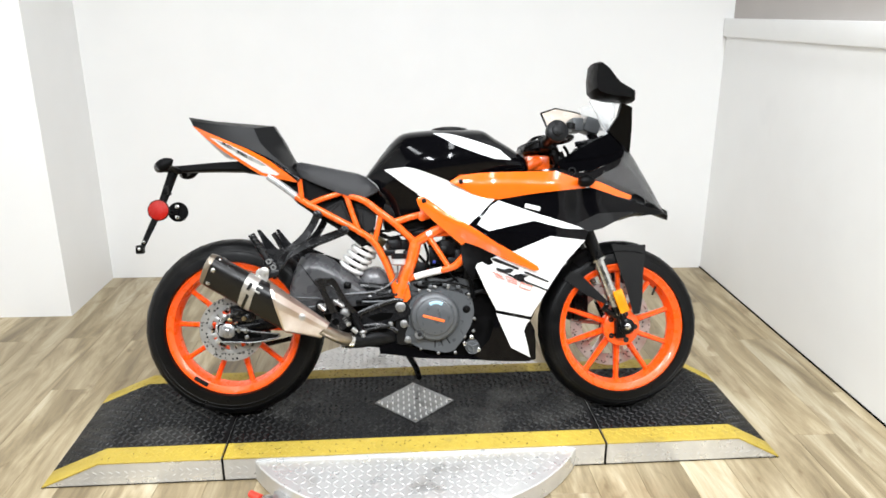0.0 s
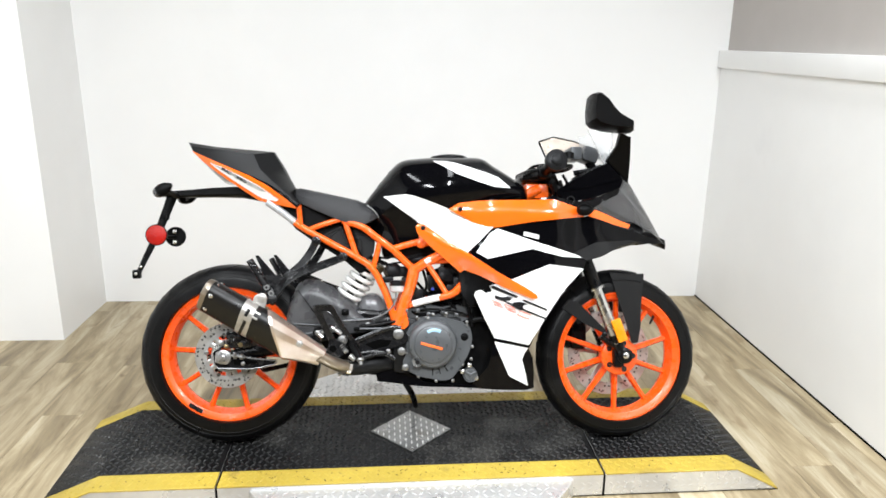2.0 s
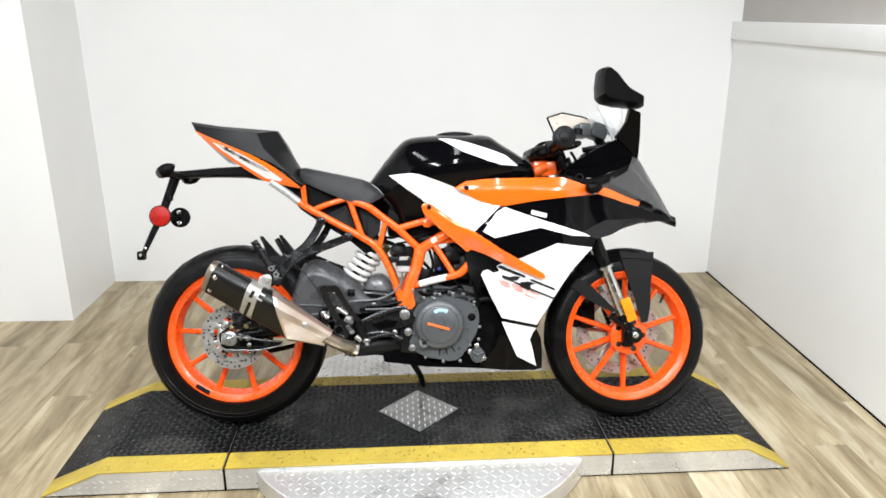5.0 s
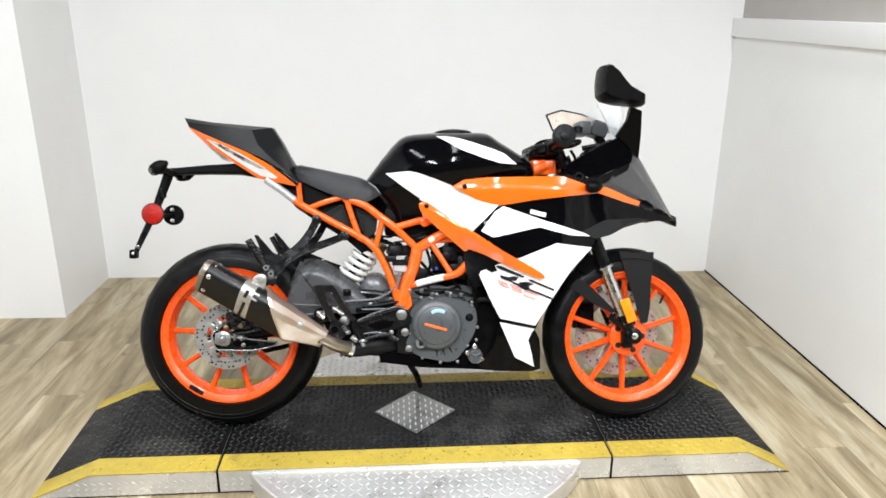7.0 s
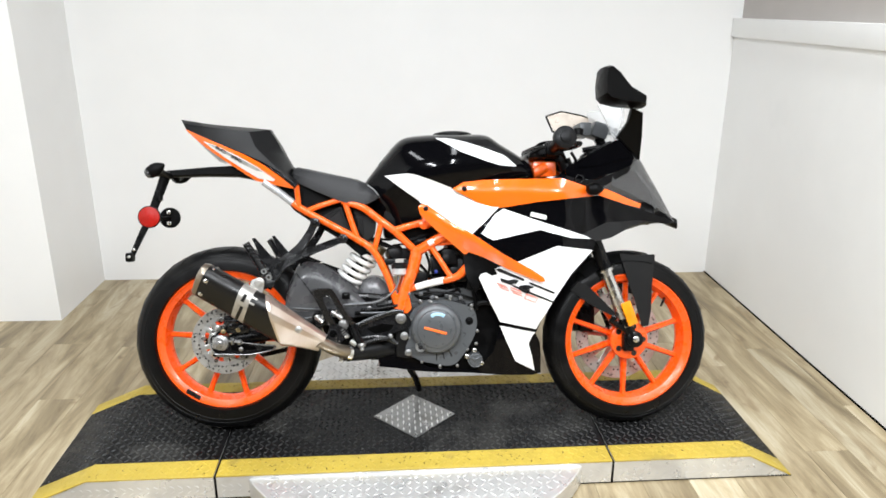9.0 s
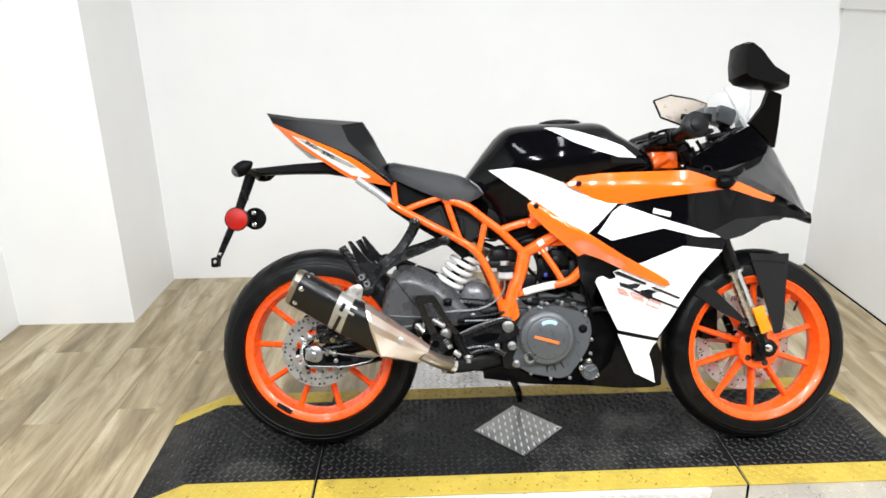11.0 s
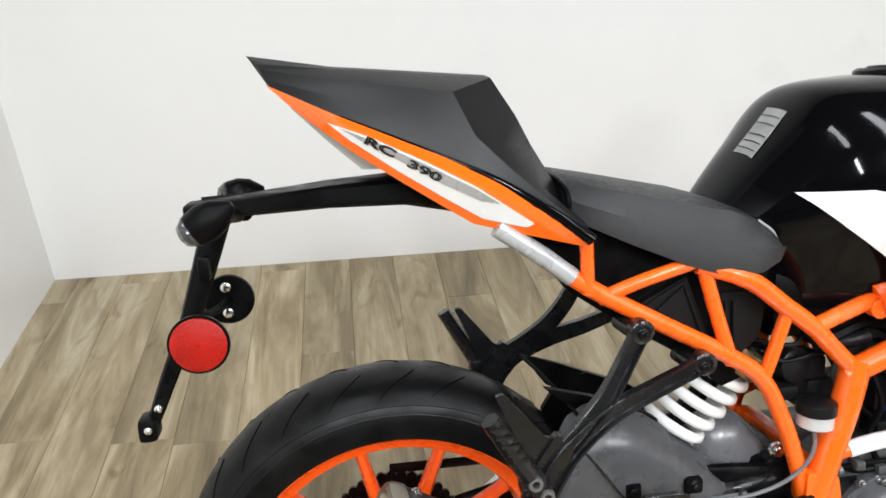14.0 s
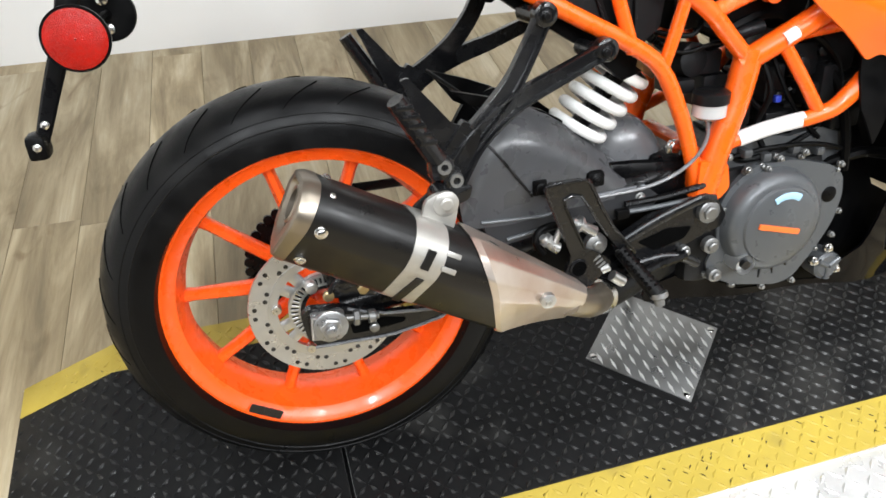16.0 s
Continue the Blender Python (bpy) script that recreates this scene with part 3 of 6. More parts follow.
part("axle_block", join(prism(rounded([(-.024, .015), (.020, .012), (.021, -.018), (.008, -.028), (-.027, -.020)], .004), -.136, -.118, .003), knob((.000, -.134, -.002), (.000, -.140, -.002), .0165, 28), knob((.000, -.139, -.002), (.000, -.147, -.002), .0115, 6), knob((.000, -.146, -.002), (.000, -.155, -.002), .0060, 14)), mat("satin_axle_alloy", (.34, .34, .34), .36, metal=.75, var=.25, scale=80, bump=.1), swing)
part("block_edge", tube([(-.026, -.137, -.018), (-.023, -.137, .014), (.018, -.137, .012)], .0016, 8, 1), ALLOY, swing)
part("chain_adjuster", join(tube([(.020, -.130, .002), (.066, -.128, -.005)], .0045, 10, 1), knob((.032, -.130, .000), (.040, -.130, -.001), .0078, 6), knob((.052, -.129, -.003), (.062, -.129, -.004), .0070, 12)), BOLT, swing)
cal = join(block(.045, -.096, .045, .078, .034, .048, .010), block(.018, -.092, .062, .034, .028, .030, .008), knob((.062, -.112, .036), (.062, -.121, .036), .010), knob((.028, -.112, .046), (.028, -.118, .046), .007), tube([(.004, -.112, .030), (.010, -.116, .044), (.026, -.114, .058), (.050, -.114, .056)], .0035, 8))
part("rear_caliper", cal, CAST, bike)
part("hose_union", knob((.051, -.112, .034), (.051, -.122, .034), .0060, 6), COPPER, bike)
part("bleed_screw", knob((.004, -.110, .030), (.004, -.117, .030), .0055), COPPER, bike)
part("sensor_bolt", knob((-.016, -.092, .040), (-.016, -.104, .040), .006), ALLOY, swing)
part("sensor_bolt", knob((.059, -.118, -.026), (.059, -.127, -.026), .0048), BOLT, swing)

# rear inner fender and the cover ahead of it
def along(line, x):
    """Height of a broken line at x."""
    for (a, p), (b, q) in zip(line, line[1:]):
        if x <= b:
            return p + (q - p) * max(0.0, (x - a) / (b - a))
    return line[-1][1]


FENDER_TOP = [(.197, .140), (.212, .190), (.232, .228), (.262, .246), (.306, .237), (.340, .219), (.383, .188), (.446, .134), (.481, .106)]
FENDER_LOW = [(.197, .090), (.263, .086), (.350, .094), (.459, .098), (.481, .101)]
sheet = []
for i in range(25):
    x = .197 + .284 * i / 24
    lo, hi = along(FENDER_LOW, x), along(FENDER_TOP, x)
    row = []
    for k in range(13):
        u = k / 12
        z = lo + (hi - lo) * u
        row.append((x, -.116 + .004 * (1 - u) + .050 * max(0.0, 1 - (hi - z) / .055) ** 2.2, z))
    sheet.append(row)
panel = loft(sheet, False)
bmesh.ops.solidify(panel, geom=panel.faces[:], thickness=.004)
part("inner_fender", panel, GREY, bike, "grey plastic fender ahead of the rear wheel", 60)
part("fender_inside", skin([(.235, .180), (.262, .222), (.305, .232), (.373, .205), (.450, .140), (.351, .122), (.235, .125)], lambda x, z: .06, .01), BLACK, bike)
part("fender_seam", tube([(.236, -.108, .206), (.248, -.1145, .191), (.268, -.1165, .164), (.296, -.1165, .124)], .0018, 6), BLACK_PRINT_SHADE, bike)
for x, y, z in ((.390, -.114, .135), (.307, -.115, .135)):
    part("fender_screw", join(block(x, y, z, .020, .004, .022, .003), knob((x, y, z), (x, y - .008, z), .0060, 14)), BLACK, bike)
ARM_GREY = mat("grey_arm_casting", (.034, .0345, .037), .36, metal=.2, var=.12, spec=.6, bump=.06, bump_scale=700)
part("arm_side", skin(rounded([(.226, .090), (.312, .089), (.389, .105), (.468, .111), (.495, .088), (.482, .072), (.417, .064), (.346, .067), (.261, .057), (.236, .055)], .004), lambda x, z: -.112, .012), ARM_GREY, swing)
# bars in a lighter grey draw the arm's edge highlights by colour
for pts in ([(.221, -.117, .099), (.309, -.117, .093), (.336, -.117, .097)], [(.258, -.1135, .065), (.310, -.1135, .071), (.344, -.1135, .074)], [(.395, -.1140, .108), (.430, -.1140, .110), (.467, -.1140, .111)]):
    part("arm_edge_highlight", tube(pts, .0026, 8), CASE, swing)
bolts(bike, [(.462, -.112, .092)], .0060, .007, BOLT)
part("fender_lip", join(skin([(.205, .268), (.268, .250), (.334, .224), (.395, .187), (.383, .180), (.317, .206), (.250, .230)], lambda x, z: -.060, .010), skin([(.203, .272), (.262, .252), (.300, .236), (.255, .214), (.240, .222)], lambda x, z: .055, .008), tube([(.204, .060, .270), (.236, -.050, .246), (.262, -.100, .200)], .003, 6)), BLACK, bike, "black fender fin")
dome = rounded([(0.422, 0.150), (0.436, 0.191), (0.463, 0.201), (0.495, 0.200), (0.528, 0.167), (0.544, 0.129), (0.538, 0.093), (0.508, 0.079), (0.464, 0.095), (0.437, 0.121)], .014)
mid = (sum(p[0] for p in dome) / len(dome), sum(p[1] for p in dome) / len(dome))
part("linkage_cover", loft([[(mid[0] + (x - mid[0]) * k, y, mid[1] - .012 + (z - mid[1]) * k) for x, z in dome] for k, y in ((1, .03), (1, -.022), (.96, -.038), (.86, -.051), (.66, -.060), (.35, -.064))]), GREY, bike, "grey plastic linkage cover")
part("panel_plug", moved(block(0, 0, 0, .026, .010, .022, .005), Matrix.Translation((.389, -.116, .134))), BLACK, bike)
bolts(bike, [(0.535, -0.075, 0.144)], .009)
bolts(bike, [(.388, -.121, .135), (.457, -.114, .109)], .0045, .005, SATIN)

# shock absorber
sa, sb = Vector((.382, -.034, .166)), Vector((.468, -.050, .278))
axis = (sb - sa).normalized()
u = axis.cross(Vector((0, 1, 0))).normalized()
v = axis.cross(u)
coil = [sa + axis * ((sb - sa).length * i / 98) + .038 * (math.cos(2 * math.pi * i / 16) * u + math.sin(2 * math.pi * i / 16) * v) for i in range(99)]
shock = part("shock_spring", tube(coil, .0080, 10, 1), SPRING, bike, "white coil spring")
part("damper", tube([sa - axis * .03, sb + axis * .05], .014, 14, 1), SATIN, shock)
part("spring_collar", knob(sb - axis * .004, sb + axis * .030, .036, 24), COPPER, shock)
part("spring_seat", knob(sa - axis * .014, sa + axis * .002, .040, 24), SATIN, shock)
part("reservoir", knob((.560, -.116, .224), (.559, -.116, .196), .0165, 24, .005), LAMP_LENS, bike, "translucent fluid reservoir")
part("reservoir_cap", knob((.560, -.116, .219), (.560, -.116, .236), .0180, 24, .003), ENGINE, bike, "black cap")

# trellis frame: each tube welded to the next
SEAT_TUBES = [
    ([(.150, -.106, .490), (.193, -.108, .459), (.231, -.110, .429), (.272, -.112, .402), (.350, -.118, .358), (.430, -.121, .313), (.480, -.117, .274), (.518, -.114, .202), (.541, -.114, .135), (.552, -.112, .095)], .0112),
    ([(.242, -.121, .480), (.247, -.113, .416)], .0085),
    ([(.266, -.110, .402), (.311, -.117, .420), (.372, -.121, .438)], .0088),
    ([(.394, -.121, .424), (.412, -.121, .366), (.432, -.121, .309)], .0092),
]
MIDDLE_TUBES = [
    ([(.390, -.120, .434), (.445, -.131, .415), (.500, -.126, .374), (.544, -.122, .340), (.577, -.115, .308), (.616, -.109, .270)], .0120),
    ([(.505, -.124, .368), (.493, -.121, .320), (.481, -.117, .274)], .0088),
    ([(.546, -.120, .340), (.596, -.112, .354), (.645, -.104, .366)], .0110),
    ([(.618, -.109, .278), (.605, -.112, .222), (.581, -.117, .158), (.559, -.118, .082)], .0195),
]
ENGINE_TUBES = [
    ([(.610, -.109, .266), (.660, -.122, .296), (.694, -.126, .314), (.738, -.127, .337), (.813, -.122, .373)], .0165),
    ([(.662, -.124, .286), (.694, -.132, .236), (.722, -.138, .190)], .0092),
    ([(.576, -.112, .146), (.640, -.118, .165), (.716, -.137, .182)], .0102),
    ([(.704, -.135, .179), (.740, -.142, .190), (.762, -.146, .208), (.780, -.148, .226)], (.0106, .0150)),
    ([(.672, -.118, .296), (.738, -.116, .300), (.794, -.114, .302)], .0090),
    ([(.645, -.104, .366), (.720, -.112, .393), (.795, -.122, .414)], .0110),
]
def longer(p, d=.006):
    a, b, y, z = [Vector(q) for q in (p[0], p[1], p[-2], p[-1])]
    return [a + (a - b).normalized() * d] + [Vector(q) for q in p[1:-1]] + [z + (z - y).normalized() * d]


right_tubes = [tube(longer(p), r, 12) for p, r in SEAT_TUBES + MIDDLE_TUBES + ENGINE_TUBES]
left_tubes = [flipped(b) for b in right_tubes]
frame_part = part("frame", block(.58, 0, .12, .030, .18, .034, .010), ORANGE_TUBE, bike, "orange tubular trellis frame")
part("cross_tube", tube([(0.838, 0.100, 0.379), (0.827, 0.000, 0.376), (0.815, -0.100, 0.373)], .015), ORANGE_TUBE, frame_part)
part("cross_tube", tube([(.28, -.09, .40), (.28, 0, .405), (.28, .09, .40)], .010), ORANGE_TUBE, frame_part)
for b in right_tubes + left_tubes:
    part("frame_tube", b, ORANGE_TUBE, frame_part)
part("pivot_plate", join(skin(rounded([(0.545, 0.139), (0.590, 0.129), (0.597, 0.091), (0.582, 0.075), (0.544, 0.083)], .006), lambda x, z: -.130, .04)), ORANGE_TUBE, frame_part)
part("tube_end", join(knob((.640, -.104, .364), (.662, -.106, .372), .017), knob((.640, -.104, .356), (.640, -.122, .356), .010)), ORANGE_TUBE, frame_part)
part("rail_sticker", tube([(.138, -.1054, .4985), (.193, -.108, .459), (.228, -.110, .431)], .0119, 14), SILVER, frame_part, "silver sticker on the frame rail")
part("frame_label", tube([(.654, -.1315, .2960), (.662, -.1330, .3005), (.670, -.1340, .3050)], .0095, 12), LABEL, frame_part, "small white label")
part("tube_sticker", tube([(.612, -.1148, .157), (.655, -.121, .1685), (.704, -.134, .1795)], .0113, 14), LABEL, frame_part, "white sticker on the frame tube")
# battery box, wiring and fillers behind the tubes
part("side_cover", join(skin(rounded([(0.318, 0.389), (0.377, 0.418), (0.409, 0.335), (0.397, 0.327)], .004), lambda x, z: -.106, .03), skin(rounded([(0.418, 0.410), (0.492, 0.397), (0.483, 0.326), (0.453, 0.304), (0.438, 0.336)], .004), lambda x, z: -.100, .05)), COWL, bike)
# added black sheet: the dark between the tubes put in as colour
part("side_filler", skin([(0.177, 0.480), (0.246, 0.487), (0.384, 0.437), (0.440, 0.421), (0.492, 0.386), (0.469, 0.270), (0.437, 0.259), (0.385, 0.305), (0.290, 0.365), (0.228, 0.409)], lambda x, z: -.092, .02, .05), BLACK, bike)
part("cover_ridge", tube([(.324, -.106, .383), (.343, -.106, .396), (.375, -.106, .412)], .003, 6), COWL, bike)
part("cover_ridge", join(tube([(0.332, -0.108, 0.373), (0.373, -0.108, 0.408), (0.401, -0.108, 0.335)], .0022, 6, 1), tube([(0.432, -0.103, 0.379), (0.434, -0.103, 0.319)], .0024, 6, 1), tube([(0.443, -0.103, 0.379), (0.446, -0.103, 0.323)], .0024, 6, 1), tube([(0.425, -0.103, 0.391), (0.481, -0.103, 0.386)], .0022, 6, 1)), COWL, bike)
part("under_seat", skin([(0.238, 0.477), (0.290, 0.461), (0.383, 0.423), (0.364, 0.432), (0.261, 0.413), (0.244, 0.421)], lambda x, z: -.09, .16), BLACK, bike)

# seat
def seat_section(x, top, low, w, crown):
    return [(x, -w, low), (x, -w * 1.02, low + (top - low) * .45), (x, -w * .86, top - crown * .4), (x, -w * .5, top - crown * .05), (x, 0, top), (x, w * .5, top - crown * .05), (x, w * .86, top - crown * .4), (x, w * 1.02, low + (top - low) * .45), (x, w, low)]


seat_top = [(0.222, 0.545), (0.233, 0.549), (0.289, 0.537), (0.364, 0.521), (0.434, 0.507), (0.462, 0.493), (0.485, 0.476), (0.500, 0.454)]
seat_low = [(0.234, 0.509), (0.246, 0.496), (0.304, 0.469), (0.368, 0.439), (0.423, 0.418), (0.463, 0.425), (0.486, 0.436), (0.503, 0.447)]
seat_w = [.100, .106, .120, .132, .137, .138, .134, .118]
seat = part("rider_seat", loft([seat_section((a[0] + b[0]) / 2, a[1], b[1], w, .02) for a, b, w in zip(seat_top, seat_low, seat_w)]), VINYL, bike, "black vinyl rider seat")
part("seat_piping", tube([(seat_section((a[0] + b[0]) / 2, a[1], b[1], w, .02)[2]) for a, b, w in list(zip(seat_top, seat_low, seat_w))[5:]], .0018, 6), SILVER, seat)
part("seat_front_lip", tube([p for p in seat_section((seat_top[0][0] + seat_low[0][0]) / 2 - .001, seat_top[0][1] + .001, seat_low[0][1], .101, .02)], .0032, 8, 3), BLACK, seat)

# tail cowl over the pillion pad
tail_low = [(x, tail_y(x, z), z) for x, z in [(-0.112, 0.670), (-0.035, 0.636), (0.078, 0.586), (0.137, 0.557), (0.170, 0.536), (0.207, 0.511), (0.243, 0.483)]]
tail_crease = [(-0.124, -0.026, 0.693), (-0.037, -0.066, 0.677), (0.049, -0.084, 0.664), (0.094, -0.094, 0.657), (0.146, -0.100, 0.593), (0.187, -0.108, 0.548), (0.242, -0.118, 0.499)]
tail_top = [(-0.128, -0.018, 0.700), (-0.044, -0.035, 0.690), (0.068, -0.040, 0.679), (0.150, -0.040, 0.671), (0.179, -0.045, 0.624), (0.196, -0.050, 0.588), (0.238, -0.070, 0.510)]
tail_rings = []
for a, b, c in zip(tail_low, tail_crease, tail_top):
    right = [a, ((a[0] + b[0]) / 2, (a[1] + b[1]) / 2 - .004, (a[2] + b[2]) / 2), b, c, (c[0] - (.012 if c == tail_top[0] else 0), 0, c[2] + (.010 if c == tail_top[0] else .004))]
    tail_rings.append(right + [(x, -y, z) for x, y, z in right[-2::-1]])
tail = part("tail_cowl", loft(tail_rings), COWL, bike, "dark grey plastic tail cowl", 24)
part("cowl_seam", tube([(x, y - .002, z - .001) for x, y, z in tail_low[1:]], (.0025, .0075), 10, 3), GLOSS, tail, "gloss black lower edge of the cowl")
side = skin(rounded([(-0.117, 0.675), (-0.035, 0.636), (0.078, 0.586), (0.137, 0.555), (0.188, 0.523), (0.243, 0.480), (0.231, 0.475), (0.166, 0.490), (0.112, 0.503), (0.071, 0.530), (0.025, 0.561), (-0.021, 0.593), (-0.078, 0.638)], .002), tail_y, .004, .012, .006)
tail_side = part("tail_side_panel", copied(side), ORANGE, bike, "orange plastic tail panel with a white flash")
part("tail_side_panel", flipped(side), ORANGE, bike)
part("tail_flash", skin(rounded([(-.050, .630), (-.003, .612), (.060, .580), (.112, .551), (.150, .524), (.178, .504), (.170, .499), (.122, .510), (.080, .536), (.024, .573), (-.026, .609)], .002), tail_y, .002, .012, .0075), WHITE, tail_side, "white flash")
part("flash_shade", skin([(-.036, .623), (-.003, .609), (.060, .577), (.112, .548), (.140, .529), (.118, .533), (.075, .555), (.030, .583), (-.010, .606)], tail_y, .0015, .012, .0082), SILVER, tail_side, "silver upper half of the flash")
lens = loft([[(x, y, z) for y, z in ((-w, z0), (w, z0), (w * .9, z0 - h), (-w * .9, z0 - h))] for x, w, z0, h in [(p[0], w, p[1], h) for p, w, h in zip([(-0.092, 0.650), (-0.048, 0.612), (-0.012, 0.588), (0.029, 0.574)], (.026, .034, .038, .040), (.003, .010, .019, .006))]])
part("tail_light", lens, LAMP_LENS, bike, "clear tail lamp lens")
part("tail_underside", loft([[(x, y, z) for y, z in ((-w, z0), (w, z0), (w, z0 + .03), (-w, z0 + .03))] for x, w, z0 in [(p[0], w, p[1]) for p, w in zip([(0.048, 0.557), (0.103, 0.519), (0.177, 0.482), (0.288, 0.453), (0.401, 0.423)], (.07, .08, .085, .085, .085))]]), BLACK, bike)


def writing(name, text, size, material, parent, m, extrude=.0006, shear=0.0, squeeze=1.0, line=0.0):
    """Flat letters from the built-in font, as a mesh."""
    cu = bpy.data.curves.new(name, "FONT")
    cu.body, cu.size, cu.extrude, cu.align_x, cu.align_y, cu.shear = text, size, extrude, "CENTER", "CENTER", shear
    if line:
        cu.extrude, cu.bevel_depth, cu.fill_mode, cu.bevel_resolution = 0, line, "NONE", 1
    else:
        cu.offset = size * .02
    tmp = bpy.data.objects.new(name, cu)
    me = bpy.data.meshes.new_from_object(tmp)
    bpy.data.objects.remove(tmp)
    me.transform(m @ Matrix.Diagonal((squeeze, 1, 1, 1)))
    me.materials.append(material)
    ob = new(name, me)
    ob.parent = parent
    return ob


def on_side(x, y, z, tilt=0.0, yaw=0.0):
    """A pose for lettering that reads from the right-hand side of the machine."""
    return Matrix.Translation((x, y, z)) @ pose(0, 0, 0, 0, tilt, yaw) @ pose(0, 0, 0, 90, 0, 0)


px_, pz_ = (0.007, 0.600)
rc = writing("model_lettering", "RC", .0130, BLACK_PRINT_SHADE, tail_side, on_side(px_, tail_y(px_, pz_) - .0060, pz_, 29, -15), squeeze=2.3, line=.00055)
px_, pz_ = (0.055, 0.571)
rn = writing("model_lettering", "390", .0128, SATIN, tail_side, on_side(px_, tail_y(px_, pz_) - .0060, pz_, 29, -12), squeeze=2.2, line=.00045)

for word in (rc, rn):
    for v_ in word.data.vertices:
        v_.co.y = tail_y(v_.co.x, v_.co.z) - .0094

# licence-plate bracket, turn signals, reflectors
def channel(line, widths, heights):
    return loft([[(x, y + a * w, z + b * h) for a, b in ((-1, -.6), (-1, .7), (-.86, 1), (.86, 1), (1, .7), (1, -.6), (.8, -1), (-.8, -1))] for (x, y, z), w, h in zip(line, widths, heights)])


br = join(channel([(0.123, 0.000, 0.521), (0.038, 0.000, 0.539), (-0.056, -0.004, 0.538), (-0.150, -0.012, 0.533), (-0.226, -0.020, 0.532)], (.055, .045, .036, .031, .026), (.016, .017, .014, .011, .007)), tube([(0.118, -0.030, 0.519), (-0.012, -0.030, 0.541), (-0.143, -0.034, 0.537), (-0.200, -0.040, 0.536)], .0035, 8), tube([(0.108, 0.030, 0.524), (-0.025, 0.030, 0.546), (-0.156, 0.012, 0.541), (-0.212, 0.002, 0.540)], .0035, 8))
bracket = part("plate_bracket", br, BLACK, bike, "black licence-plate bracket")
part("plate_stem", join(tube([(-0.189, -0.016, 0.530), (-0.206, -0.020, 0.481), (-0.223, -0.026, 0.433), (-0.243, -0.032, 0.377)], (.0175, .0120), 10, 4, .7, (0, 1, 0)), block(-.211, -.022, .462, .014, .05, .03, .004)), BLACK, bracket)
part("plate_strip", tube([(-.238, -.032, .392), (-.268, -.036, .329), (-.288, -.040, .284), (-.298, -.042, .262)], (.0120, .0070), 8, 4, .5, (0, 1, 0)), SATIN, bracket, "bent metal strip")
part("plate_lamp", moved(block(0, 0, 0, .023, .036, .030, .007), Matrix.Translation((-.299, -.042, .266))), BLACK, bracket)
bolts(bracket, [(-.285, -.048, .290), (-.297, -.060, .268)], .0035, .004)


def signal(at, flip, droop=-30):
    body = loft([[(at[0] + x, at[1] + (y * flip), at[2] + z) for y, z in ((r * math.cos(a), r * 1.05 * math.sin(a)) for a in (2 * math.pi * i / 16 for i in range(16)))] for x, r in ((-.028, .004), (-.025, .012), (-.015, .018), (0, .0200), (.016, .017), (.028, .009), (.034, .004))])
    tilt = Matrix.Translation(at) @ pose(0, 0, 0, 0, droop, 0) @ Matrix.Translation([-v for v in at])
    moved(body, tilt)
    ob = part("turn_signal", join(body, tube([(at[0] + .004, at[1], at[2]), (at[0] + .008, at[1] + .07 * flip, at[2] - .006), (at[0] + .018, at[1] + .115 * flip, at[2] - .012)], .010, 10)), BLACK, bracket, "black turn signal with a clear lens")
    part("signal_lens", moved(loft([[(at[0] + x, at[1] + y, at[2] + z) for y, z in ((r * math.cos(a), r * math.sin(a)) for a in (2 * math.pi * i / 16 for i in range(16)))] for x, r in ((-.031, .005), (-.028, .012), (-.018, .0186), (-.015, .0175))]), tilt), SMOKE, ob)
    return ob


signal((-.184, -.146, .536), 1)
signal((-.180, .122, .530), -1, -5)
for at_, flip in (((-.212, -.117, .393), 1), ((-.203, .066, .392), -1)):
    c = (at_[0], 0, at_[2])
    y = at_[1]
    ob = part("reflector_backing", lathe([(.001, y + .004 * flip), (.0335, y + .004 * flip), (.0345, y + .001 * flip), (.0345, y - .003 * flip), (.001, y - .003 * flip)], 40, c), BLACK, bracket)
    part("reflector", lathe([(.001, y - .0065 * flip), (.028, y - .0060 * flip), (.0315, y - .0045 * flip), (.0315, y - .002 * flip), (.001, y - .002 * flip)], 40, c), RED, ob, "round red reflector")
    part("reflector_arm", tube([(at_[0], y + .004 * flip, at_[2] + .0), (at_[0] - .012, (y - .027) * .5, at_[2] - .002), (-.235, -.030, at_[2] + .005)], .006, 8), BLACK, ob)
    for dz in (-.018, .018):
        part("screw", knob((at_[0] - .002, y + .004 * flip, at_[2] + dz), (at_[0] - .002, y + .007 * flip, at_[2] + dz), .005), STEEL, ob)

# pillion foot rests on their brackets
def beam(pts, w0, w1, d):
    """A cast arm with raised borders along both edges of its outer face."""
    path = smooth_line(pts, 4)
    rings = []
    for i, p in enumerate(path):
        run = (path[min(i + 1, len(path) - 1)] - path[max(i - 1, 0)]).normalized()
        n = run.cross(Vector((0, 1, 0))).normalized()
        w = w0 + (w1 - w0) * i / (len(path) - 1)
        rings.append([p + n * (w * a) + Vector((0, d * b, 0)) for a, b in ((-1, -.8), (-.92, -1), (-.72, -1), (-.62, -.1), (.62, -.1), (.72, -1), (.92, -1), (1, -.8), (1, 1), (-1, 1))])
    return loft(rings)


